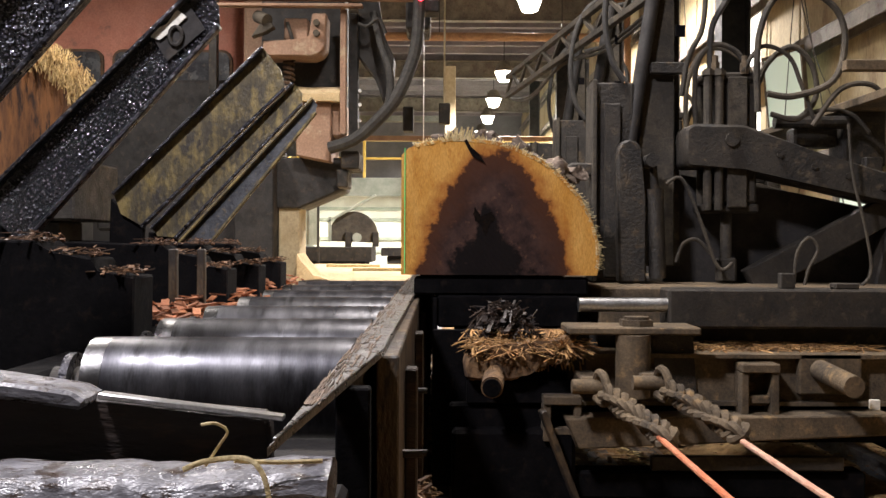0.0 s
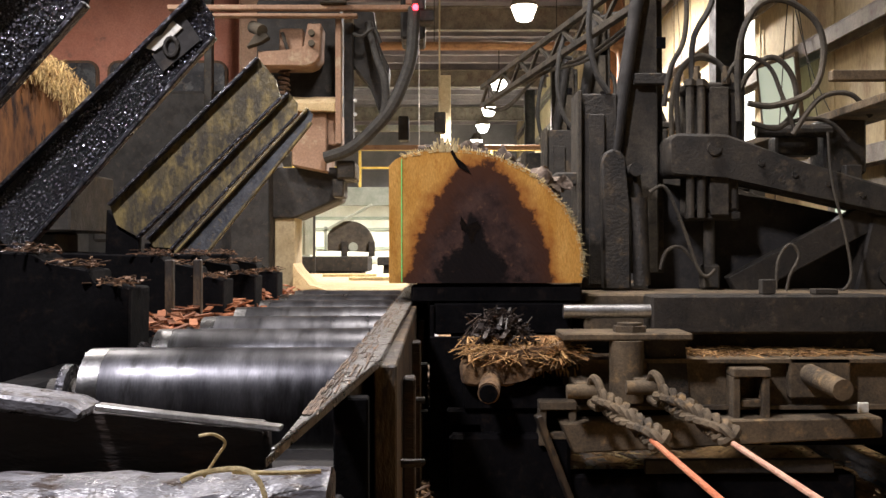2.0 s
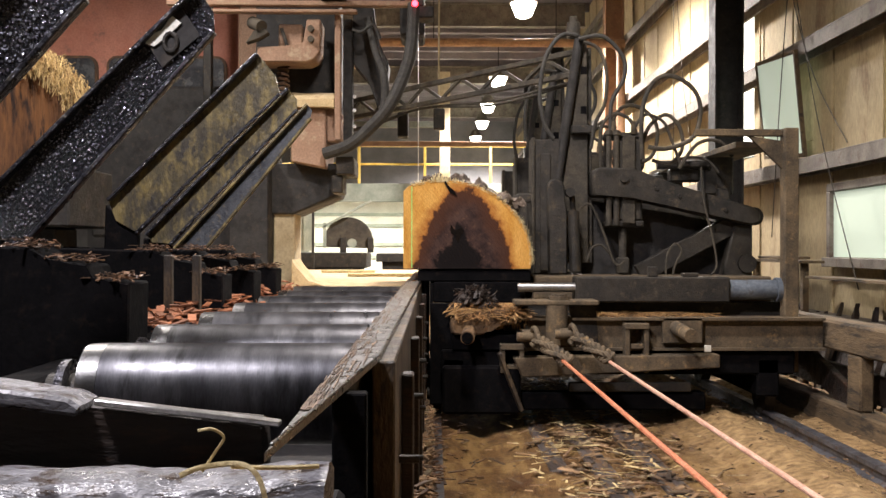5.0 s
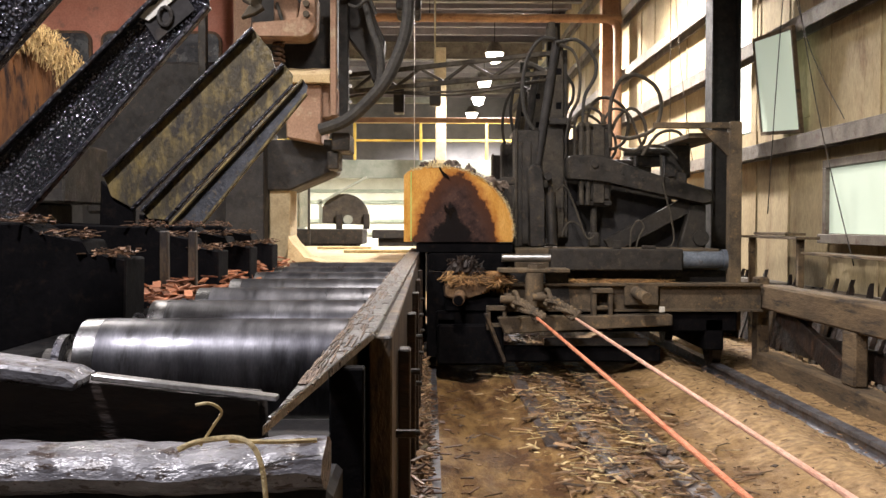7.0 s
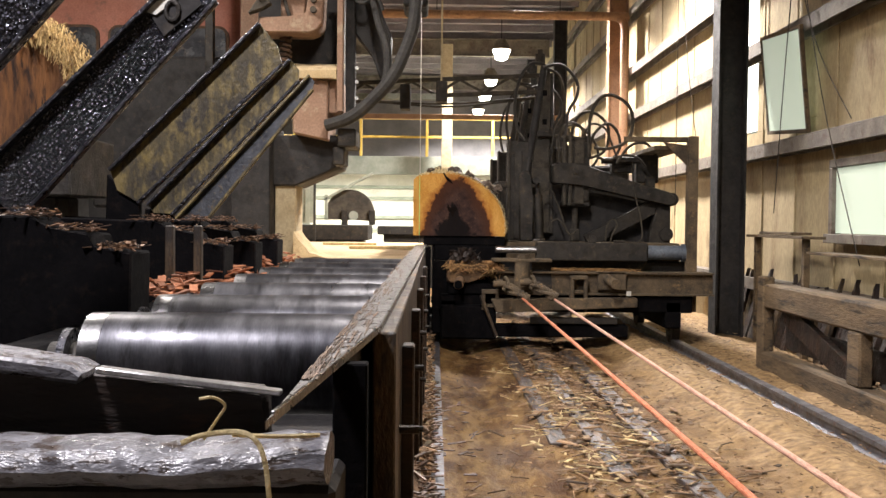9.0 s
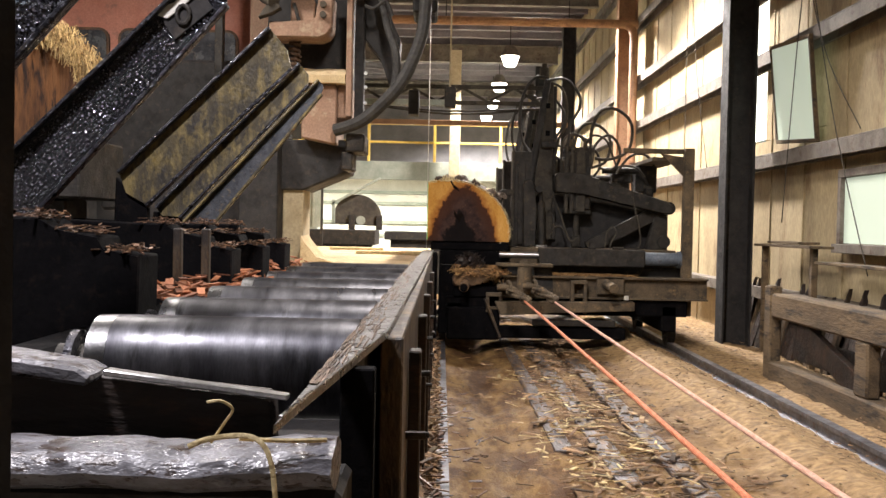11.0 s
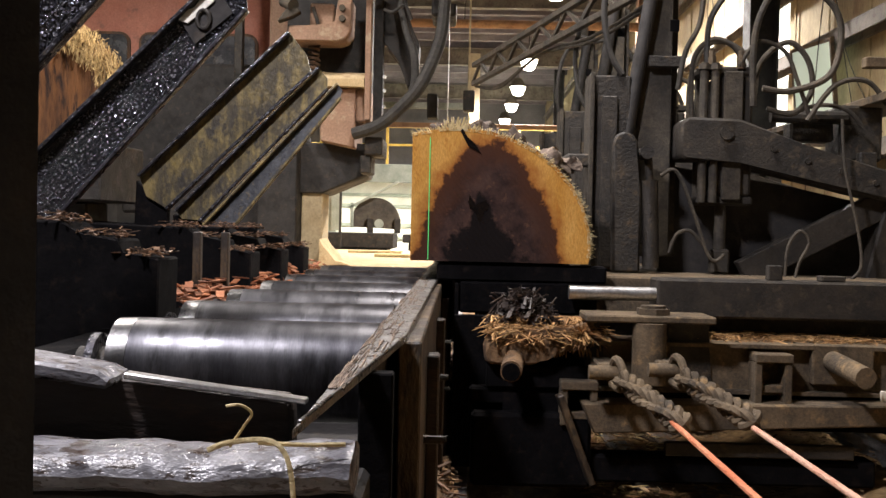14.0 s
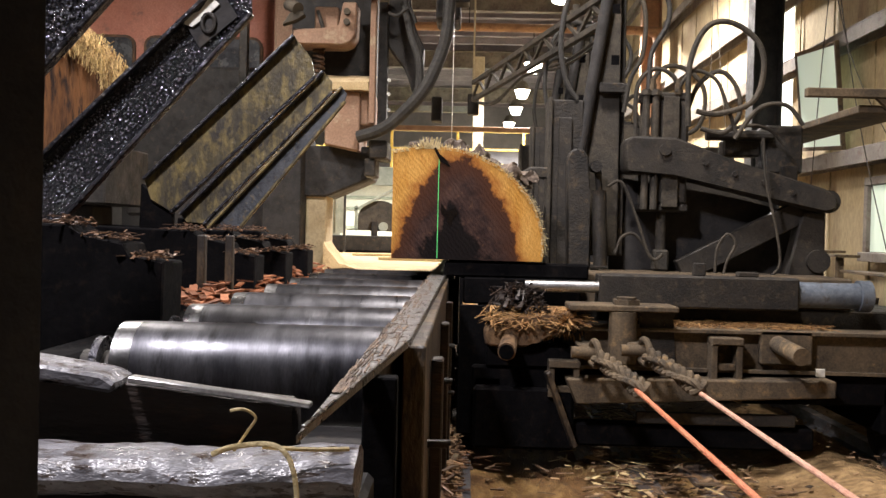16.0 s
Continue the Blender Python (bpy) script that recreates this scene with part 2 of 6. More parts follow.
def bed_material():
    """Sawdust bed: dry pale ridge, wet dark gully and brown trampled middle, by their place across the track."""
    m = material("sawdust_bed", (0.085, 0.04, 0.015), (0.28, 0.17, 0.064), 0.9, 0.0, 3.2, 1.0, 70, (0.16, 0.085, 0.03), 0.65, stretch=(1.5, 0.6, 1), cut=(0.42, 0.58), cut3=(0.5, 0.6), gloss=0.25)
    nt, nd = m.node_tree, m.node_tree.nodes
    b = nd["Principled BSDF"]
    old = b.inputs["Base Color"].links[0].from_socket
    tc, sep, ns, mth, rmp, mix = (nd.new("ShaderNode" + k) for k in ("TexCoord", "SeparateXYZ", "TexNoise", "Math", "ValToRGB", "Mix"))
    ns.inputs["Scale"].default_value = 4.0
    ns.inputs["Detail"].default_value = 6.0
    nt.links.new(tc.outputs["Object"], sep.inputs[0])
    nt.links.new(tc.outputs["Object"], ns.inputs["Vector"])
    mth.operation = "MULTIPLY_ADD"
    mth.inputs[1].default_value = 0.9
    nt.links.new(ns.outputs["Fac"], mth.inputs[0])
    nt.links.new(sep.outputs["X"], mth.inputs[2])
    rng2 = nd.new("ShaderNodeMapRange")
    rng2.inputs["From Min"].default_value, rng2.inputs["From Max"].default_value = 1.7, 2.15
    nt.links.new(mth.outputs[0], rng2.inputs["Value"])
    fine = nd.new("ShaderNodeTexNoise")
    fine.inputs["Scale"].default_value, fine.inputs["Detail"].default_value = 22.0, 8.0
    nt.links.new(tc.outputs["Object"], fine.inputs["Vector"])
    rmp.color_ramp.elements[0].position, rmp.color_ramp.elements[1].position = 0.3, 0.7
    rmp.color_ramp.elements[0].color, rmp.color_ramp.elements[1].color = (0.15, 0.09, 0.04, 1), (0.42, 0.28, 0.135, 1)
    nt.links.new(fine.outputs["Fac"], rmp.inputs[0])
    mix.data_type = "RGBA"
    nt.links.new(rng2.outputs[0], mix.inputs["Factor"])
    nt.links.new(old, mix.inputs["A"])
    nt.links.new(rmp.outputs[0], mix.inputs["B"])
    nt.links.new(mix.outputs["Result"], b.inputs["Base Color"])
    return m


def log_end_material():
    """Cut log end: yellow-orange sapwood with slanting saw marks, a domed brown heart and a black decayed streak."""
    m = material("cut_log_end", (0.5, 0.24, 0.045), (0.66, 0.37, 0.1), 0.75, 0.0, 5, 0.35, 80, (0.42, 0.16, 0.028), 0.85, turn=35, stretch=(2.2, 1, 0.7), gloss=0.12)
    nt, nd = m.node_tree, m.node_tree.nodes
    b = nd["Principled BSDF"]
    col = b.inputs["Base Color"].links[0].from_socket
    tc, sep = nd.new("ShaderNodeTexCoord"), nd.new("ShaderNodeSeparateXYZ")
    nt.links.new(tc.outputs["Object"], sep.inputs[0])

    def calc(op, *args):
        n = nd.new("ShaderNodeMath")
        n.operation = op
        for i, a in enumerate(args):
            if isinstance(a, (int, float)):
                n.inputs[i].default_value = a
            else:
                nt.links.new(a, n.inputs[i])
        return n.outputs[0]

    def rough_noise(scale, detail=6.0):
        n = nd.new("ShaderNodeTexNoise")
        n.inputs["Scale"].default_value, n.inputs["Detail"].default_value, n.inputs["Roughness"].default_value = scale, detail, 0.62
        nt.links.new(tc.outputs["Object"], n.inputs["Vector"])
        return n.outputs["Fac"]

    def blend(fac, a, c):
        n = nd.new("ShaderNodeMix")
        n.data_type = "RGBA"
        nt.links.new(fac, n.inputs["Factor"])
        for i, v in (("A", a), ("B", c)):
            if isinstance(v, tuple):
                n.inputs[i].default_value = (*v, 1)
            else:
                nt.links.new(v, n.inputs[i])
        return n.outputs["Result"]

    def step(value, lo, hi):
        n = nd.new("ShaderNodeMapRange")
        n.inputs["From Min"].default_value, n.inputs["From Max"].default_value = lo, hi
        nt.links.new(value, n.inputs["Value"])
        return n.outputs[0]

    x, z = sep.outputs["X"], sep.outputs["Z"]
    coarse, mid = rough_noise(7.0), rough_noise(28.0)
    # dome of heartwood, with a ragged border
    dx = calc("POWER", calc("DIVIDE", calc("ABSOLUTE", calc("SUBTRACT", x, 0.2)), 0.315), 1.6)
    dz = calc("POWER", calc("DIVIDE", calc("ABSOLUTE", calc("SUBTRACT", z, 0.95)), 0.535), 1.6)
    d = calc("ADD", calc("ADD", dx, dz), calc("ADD", calc("MULTIPLY", calc("SUBTRACT", coarse, 0.5), 0.75), calc("MULTIPLY", calc("SUBTRACT", mid, 0.5), 0.16)))
    heart = blend(step(rough_noise(11.0), 0.36, 0.64), (0.02, 0.0115, 0.011), (0.064, 0.035, 0.027))
    heart = blend(step(mid, 0.58, 0.72), heart, (0.12, 0.062, 0.038))
    ring = blend(step(d, 0.55, 0.95), heart, (0.055, 0.022, 0.012))
    col = blend(step(d, 1.3, 1.04), col, (0.3, 0.115, 0.026))
    col = blend(step(d, 1.06, 0.98), col, ring)
    # decayed streak that widens towards the lower edge
    wide = calc("ADD", 0.05, calc("MULTIPLY", calc("MAXIMUM", calc("SUBTRACT", 1.17, z), 0.0), 0.75))
    r = calc("DIVIDE", calc("ABSOLUTE", calc("SUBTRACT", calc("SUBTRACT", x, 0.16), calc("MULTIPLY", calc("SUBTRACT", 1.25, z), 0.1))), wide)
    r = calc("ADD", r, calc("MULTIPLY", calc("MAXIMUM", calc("SUBTRACT", z, 1.2), 0.0), 14.0))
    r = calc("ADD", r, calc("ADD", calc("MULTIPLY", calc("SUBTRACT", coarse, 0.5), 2.0), calc("MULTIPLY", calc("SUBTRACT", mid, 0.5), 1.2)))
    col = blend(step(r, 1.1, 0.7), col, (0.006, 0.004, 0.004))
    nt.links.new(col, b.inputs["Base Color"])
    # slanting saw marks
    wave = nd.new("ShaderNodeTexWave")
    mp = nd.new("ShaderNodeMapping")
    mp.inputs["Rotation"].default_value = (0, radians(38), 0)
    wave.inputs["Scale"].default_value, wave.inputs["Distortion"].default_value, wave.inputs["Detail"].default_value = 15.0, 9.0, 5.0
    nt.links.new(tc.outputs["Object"], mp.inputs["Vector"])
    nt.links.new(mp.outputs[0], wave.inputs["Vector"])
    bump = nd.new("ShaderNodeBump")
    bump.inputs["Strength"].default_value, bump.inputs["Distance"].default_value = 0.16, 0.004
    nt.links.new(wave.outputs["Fac"], bump.inputs["Height"])
    nt.links.new(b.inputs["Normal"].links[0].from_socket, bump.inputs["Normal"])
    nt.links.new(bump.outputs[0], b.inputs["Normal"])
    return m


LOGEND = log_end_material()
BEDMAT = bed_material()
GLASSY = material("dirty_cab_glass", (0.03, 0.03, 0.035), (0.08, 0.085, 0.09), 0.12, 0.0, 3, 0.05, 60, (0.14, 0.12, 0.1), 0.35)
DAYPANE = glow("daylight_pane", (0.52, 0.6, 0.49), 0.55)
LAMP = glow("lamp_glow", (1.0, 0.93, 0.78), 30.0)
LEDRED, LEDGREEN = glow("red_light", (1.0, 0.03, 0.05), 12.0), glow("green_light", (0.12, 0.7, 0.2), 0.3)


# ---- building tools ----
ORIGIN = {}


def thing(name, at, label, category, group="", kind=""):
    ob = new(name)
    ob.location = at
    ORIGIN[ob.name] = Vector(at)
    return tagged(ob, label, category, group, kind)


class Shape:
    """Solids in world metres, gathered into one mesh."""

    def __init__(self):
        self.bm = bmesh.new()

    def box(self, x0, x1, y0, y1, z0, z1, bevel=0.004, turn=None):
        c = Vector(((x0 + x1) / 2, (y0 + y1) / 2, (z0 + z1) / 2))
        m = Matrix.Translation(c) @ (turn or Matrix()) @ Matrix.Diagonal((x1 - x0, y1 - y0, z1 - z0, 1))
        r = bmesh.ops.create_cube(self.bm, size=1, matrix=m)
        if bevel:
            es = {e for v in r["verts"] for e in v.link_edges}
            bmesh.ops.bevel(self.bm, geom=list(es), offset=bevel, segments=1, affect="EDGES")
        return self

    def cyl(self, p, q, r, seg=16, r2=None):
        p, q = Vector(p), Vector(q)
        m = Matrix.Translation((p + q) / 2) @ (q - p).to_track_quat("Z", "Y").to_matrix().to_4x4()
        bmesh.ops.create_cone(self.bm, cap_ends=True, segments=seg, radius1=r, radius2=r if r2 is None else r2, depth=(q - p).length, matrix=m)
        return self

    def beam(self, p, q, w, h, bevel=0.004, up="Z"):
        """A bar of width w and height h from p to q."""
        p, q = Vector(p), Vector(q)
        d = (q - p).normalized()
        side = d.cross(Vector((0, 0, 1)) if abs(d.z) < 0.95 else Vector((0, 1, 0))).normalized()
        m = Matrix((side, d, side.cross(d))).transposed().to_4x4()
        m.translation = (p + q) / 2
        r = bmesh.ops.create_cube(self.bm, size=1, matrix=m @ Matrix.Diagonal((w, (q - p).length, h, 1)))
        if bevel:
            bmesh.ops.bevel(self.bm, geom=list({e for v in r["verts"] for e in v.link_edges}), offset=bevel, segments=1, affect="EDGES")
        return self

    def tube(self, pts, r, seg=8, smooth=6):
        pts = [Vector(p) for p in pts]
        if smooth and len(pts) > 2:
            out = []
            for i in range(len(pts) - 1):
                a, b, c, d = pts[max(i - 1, 0)], pts[i], pts[i + 1], pts[min(i + 2, len(pts) - 1)]
                for k in range(smooth):
                    u = k / smooth
                    out.append(0.5 * (2 * b + (c - a) * u + (2 * a - 5 * b + 4 * c - d) * u * u + (3 * b - a - 3 * c + d) * u ** 3))
            pts = out + [pts[-1]]
        rings, side = [], None
        for i, p in enumerate(pts):
            d = (pts[min(i + 1, len(pts) - 1)] - pts[max(i - 1, 0)]).normalized()
            side = d.orthogonal().normalized() if side is None else (side - d * side.dot(d)).normalized()
            up = d.cross(side)
            rr = r(i / (len(pts) - 1)) if callable(r) else r
            rings.append([self.bm.verts.new(p + rr * (math.cos(2 * math.pi * k / seg) * side + math.sin(2 * math.pi * k / seg) * up)) for k in range(seg)])
        for a, b in zip(rings, rings[1:]):
            for k in range(seg):
                self.bm.faces.new((a[k], a[(k + 1) % seg], b[(k + 1) % seg], b[k]))
        self.bm.faces.new(rings[0][::-1]), self.bm.faces.new(rings[-1])
        return self

    def prism(self, outline, y0, y1, axis="y", bevel=0.0):
        """An outline in x and z drawn out from y0 to y1 (axis y), or in y and z along x (axis x)."""
        put = (lambda a, b, c: (a, c, b)) if axis == "y" else ((lambda a, b, c: (c, a, b)) if axis == "x" else (lambda a, b, c: (a, b, c)))
        lo = [self.bm.verts.new(put(a, b, y0)) for a, b in outline]
        hi = [self.bm.verts.new(put(a, b, y1)) for a, b in outline]
        fs = [self.bm.faces.new(lo), self.bm.faces.new(hi[::-1])]
        n = len(outline)
        fs += [self.bm.faces.new((lo[i], hi[i], hi[(i + 1) % n], lo[(i + 1) % n])) for i in range(n)]
        if bevel:
            bmesh.ops.bevel(self.bm, geom=list({e for f in fs for e in f.edges}), offset=bevel, segments=1, affect="EDGES")
        return self

    def add(self, name, mat, parent=None, label="", smooth=True):
        bmesh.ops.recalc_face_normals(self.bm, faces=self.bm.faces)
        if parent is not None:
            bmesh.ops.translate(self.bm, verts=self.bm.verts, vec=-ORIGIN[parent.name])
        me = bpy.data.meshes.new(name)
        self.bm.to_mesh(me)
        self.bm.free()
        if smooth:
            me.shade_smooth()
            me.set_sharp_from_angle(angle=radians(35))
        me.materials.append(mat)
        ob = new(name, me)
        ob.parent = parent
        ORIGIN[ob.name] = ORIGIN[parent.name] if parent is not None else Vector()
        return tagged(ob, label)


def rough_up(shape, amount, scale, cuts=0):
    """Uneven, worn surface."""
    if cuts:
        bmesh.ops.subdivide_edges(shape.bm, edges=shape.bm.edges[:], cuts=cuts, use_grid_fill=True)
    for v in shape.bm.verts:
        v.co += amount * noise.noise_vector(v.co * scale)
    return shape


def structure(name, shape, mat, label, category, smooth=False):
    ob = shape.add(name, mat, None, label, smooth)
    return tagged(ob, label, category, "", "structure")


# ---- the hall ----
def build_hall():
    floor = Shape()
    floor.box(-14, 8, -9, 46, -0.45, -0.12, 0)
    structure("ground", floor, CONCRETE, "dusty concrete mill floor", "floor")
    # track bed: packed sawdust with uneven ridges
    n, m = 60, 260
    bed = Shape()
    grid = []
    for j in range(m + 1):
        y = -8.6 + 25 * j / m
        row = []
        for i in range(n + 1):
            x = -0.16 + 3.5 * i / n
            ridge = 0.15 * math.exp(-((x - 1.8) / 0.22) ** 2) * (0.75 + 0.35 * noise.noise(Vector((x, y * 0.8, 3))))
            heap = 0.06 * math.exp(-((x - 2.75) / 0.4) ** 2)
            groove = -0.03 * math.exp(-((x - 2.23) / 0.09) ** 2)
            gully = groove - 0.05 * math.exp(-((x - 0.32) / 0.16) ** 2) - 0.03 * math.exp(-((x - 1.15) / 0.1) ** 2)
            z = -0.04 + ridge + heap + gully + 0.02 * noise.noise(Vector((x * 5, y * 4, 0))) + 0.018 * noise.noise(Vector((x * 14, y * 9, 5)))
            row.append(bed.bm.verts.new((x, y, z)))
        grid.append(row)
    for a, b in zip(grid, grid[1:]):
        for i in range(n):
            bed.bm.faces.new((a[i], a[i + 1], b[i + 1], b[i]))
    structure("track_bed", bed, BEDMAT, "uneven packed sawdust and wet bark between the carriage rails", "sawdust floor", True)

    # wall along the track: sheets on girts
    wall = Shape()
    wall.box(3.34, 3.5, -9, 8.62, -0.4, 6.4, 0)
    wall.box(3.34, 3.5, 10.95, 40, -0.4, 6.4, 0)
    wall.box(3.34, 3.5, 8.62, 10.95, -0.4, 2.05, 0)
    wall.box(3.34, 3.5, 8.62, 10.95, 3.7, 6.4, 0)
    w = structure("wall_east", wall, SHEET, "stained tan sheet wall on steel girts", "wall")
    ORIGIN[w.name] = Vector()
    for y0 in [k * 0.92 - 0.1 for k in range(0, 30)]:
        s = Shape()
        s.box(3.326, 3.338, y0, y0 + 0.03, -0.1, 6.3, 0.002)
        s.add("sheet_seam", SHEET, w)
    for z, h in ((0.55, 0.1), (1.86, 0.12), (2.88, 0.12), (3.62, 0.12), (4.6, 0.12), (5.6, 0.12)):
        s = Shape()
        s.box(3.16, 3.3255, -3, 39, z, z + 0.016, 0.002)
        s.box(3.16, 3.172, -3, 39, z - h, z, 0.002)
        s.box(3.3, 3.3255, -3, 39, z - h, z, 0.002)
        tagged(s.add("girt", GIRT, None, "dusty steel wall girt"), "dusty horizontal steel wall girt with sawdust on it", "girt", "wall girts", "structure")
    # columns
    for y, mat in ((9.65, COLUMN), (16.4, ORANGE), (24.0, COLUMN), (31.0, COLUMN), (2.2, COLUMN)):
        x0, x1 = (2.73, 3.01) if y < 12 else (2.84, 3.15)
        s = Shape()
        s.prism([(x0, y - 0.12), (x0 + 0.02, y - 0.12), (x0 + 0.02, y - 0.012), (x1 - 0.02, y - 0.012), (x1 - 0.02, y - 0.12), (x1, y - 0.12),
                 (x1, y + 0.12), (x1 - 0.02, y + 0.12), (x1 - 0.02, y + 0.012), (x0 + 0.02, y + 0.012), (x0 + 0.02, y + 0.12), (x0, y + 0.12)], -0.15, 6.2, axis="z")
        tagged(s.add("column", mat), "dark steel building column beside the track" if mat is COLUMN else "rust-orange steel building column", "column", "columns", "structure")
    # far walls, roof, walls behind
    s = Shape()
    s.box(-14, 3.34, 40, 40.2, -0.4, 6.4, 0)
    structure("wall_north", s, GREYWALL, "grey far end wall of the mill", "wall")
    s = Shape()
    s.box(-14, 3.34, -9.2, -9, -0.4, 6.4, 0)
    structure("wall_south", s, SHEET, "plain tan wall behind the track's end", "wall")
    s = Shape()
    s.box(-14.2, -14, -9, 40, -0.4, 6.4, 0)
    structure("wall_west", s, GREYWALL, "plain grey side wall of the mill", "wall")
    s = Shape()
    s.box(-14, 3.34, -9, 40, 6.3, 6.4, 0)
    for k in range(45):
        s.box(-14, 3.3, -8 + k * 1.07, -7.9 + k * 1.07, 6.12, 6.3, 0)
    structure("ceiling", s, ROOF, "dark ribbed sheet roof on purlins", "ceiling")
    for y in (13.2, 20.2, 27.2, 34.2):
        s = Shape()
        s.box(-13, 3.1, y - 0.1, y + 0.1, 5.62, 5.64, 0)
        s.box(-13, 3.1, y - 0.1, y + 0.1, 6.08, 6.1, 0)
        s.box(-13, 3.1, y - 0.01, y + 0.01, 5.64, 6.08, 0)
        tagged(s.add("rafter", GIRT), "dusty steel roof beam across the hall", "roof beam", "roof beams", "structure")
    # orange pipe across, with an elbow down the column
    t = thing("overhead_pipe", (0, 16.1, 4.45), "orange overhead pipe with an elbow at the column", "pipe")
    s = Shape()
    s.tube([(-9, 16.1, 4.45), (-3, 16.1, 4.45), (2.6, 16.1, 4.45), (2.95, 16.1, 4.42), (3.05, 16.1, 4.3), (3.06, 16.1, 3.9), (3.06, 16.1, 2.2)], 0.07, 12)
    s.add("pipe_run", ORANGE, t)
    for x in (-6, -3, 0, 2):
        s = Shape()
        s.cyl((x, 16.1, 4.5), (x, 16.1, 6.1), 0.008, 6)
        s.add("hanger_rod", STEEL, t)
    for z, y in ((3.62, 24),):
        t2 = thing("tie_beam", (0, y, z), "orange tie beam across the far hall", "beam", "tie beams")
        s = Shape()
        s.box(-9, 3.0, y - 0.06, y + 0.06, z - 0.06, z + 0.06, 0.01)
        s.add("bar", ORANGE, t2)


def wall_windows():
    # tilted sash hung in an opening, and a lower window nearer the camera
    t = thing("tilted_window", (3.2, 9.4, 2.5), "wooden-framed pale window sash hanging tilted on the wall", "window")
    lean = Matrix.Translation((3.17, 9.0, 2.39)) @ Matrix.Rotation(radians(-7), 4, "Y") @ Matrix.Rotation(radians(4), 4, "X")
    s = Shape()
    s.box(-0.004, 0.004, -0.47, 0.47, -0.43, 0.43, 0)
    bmesh.ops.transform(s.bm, matrix=lean, verts=s.bm.verts)
    s.add("pane", DAYPANE, t, "greenish daylit pane")
    for y0, y1, z0, z1 in ((-0.505, -0.47, -0.465, 0.465), (0.47, 0.505, -0.465, 0.465), (-0.47, 0.47, -0.465, -0.43), (-0.47, 0.47, 0.43, 0.465)):
        s = Shape()
        s.box(-0.015, 0.02, y0, y1, z0, z1, 0.003)
        bmesh.ops.transform(s.bm, matrix=lean, verts=s.bm.verts)
        s.add("sash_bar", TIMBER, t)
    s = Shape()
    s.box(3.42, 3.45, 10.31, 10.94, 2.1, 3.65, 0)
    structure("window_2", s, DAYBRIGHT, "bright daylit translucent panel above the girt", "window")
    s = Shape()
    s.box(3.36, 3.4, 8.62, 10.3, 2.06, 3.69, 0)
    structure("wall_panel", s, SHEET, "stained tan panel behind the hanging sash", "wall panel")
    t = thing("low_window", (3.2, 7.2, 0.9), "low pale window pane in a dusty frame on the wall", "window")
    s = Shape()
    s.box(3.27, 3.28, 6.1, 8.02, 1.03, 1.56, 0)
    s.add("pane", DAYPANE, t, "greenish daylit pane")
    s = Shape()
    s.box(3.2, 3.325, 6.0, 8.1, 0.95, 1.025, 0.004)
    s.box(3.24, 3.325, 6.0, 8.1, 1.565, 1.63, 0.004)
    s.box(3.24, 3.325, 8.03, 8.1, 1.026, 1.564, 0.004)
    s.box(3.24, 3.325, 6.0, 6.09, 1.026, 1.564, 0.004)
    s.add("window_frame", GIRT, t)


def lamps():
    # the last lamp is an unseen addition that brightens the red wheel housing
    spots = [(1.55, 17.0, 5.3), (1.6, 24.4, 5.3), (1.6, 29.0, 5.3), (1.62, 33.0, 5.3), (1.6, 37.5, 5.3), (1.6, 12.6, 5.3), (0.1, 4.3, 5.3), (-1.9, 0.9, 5.3), (-5.0, 17.0, 5.3), (-5.0, 26.0, 5.3), (-3.2, 7.0, 5.3)]
    made = None
    for i, p in enumerate(spots):
        if made is None:
            made = thing("high_bay_lamp", p, "glowing round high bay lamp under the roof", "lamp", "high bay lamps")
            x, y, z = p
            s = Shape()
            s.cyl((x, y, z + 0.02), (x, y, z + 0.28), 0.25, 24, 0.11)
            s.add("shade", GIRT, made)
            s = Shape()
            s.cyl((x, y, z - 0.2), (x, y, z + 0.015), 0.14, 24, 0.22)
            s.cyl((x, y, z - 0.23), (x, y, z - 0.2), 0.08, 24, 0.14)
            s.add("lens", LAMP, made, "glowing lens")
            s = Shape()
            s.cyl((x, y, z + 0.28), (x, y, z + 1.01), 0.012, 6)
            s.add("hanger", STEEL, made)
        else:
            copy_thing(made, Matrix.Translation(p))
        power = {5: 2700, 6: 1000, 7: 1250, 10: 600}.get(i, 2250)
        far = i in (0, 1, 2, 3, 4, 8, 9)
        l = bpy.data.lights.new("lamp_light", "SPOT")
        l.energy, l.color, l.shadow_soft_size = power, ((0.98, 0.93, 1.0) if i == 7 else (1.0, 0.92, 0.88)), 0.25
        l.spot_size, l.spot_blend = radians(168 if far else 155), 0.5
        ob = new("lamp_light", l)
        ob.matrix_world = Matrix.Translation((p[0], p[1], p[2] - 0.5))


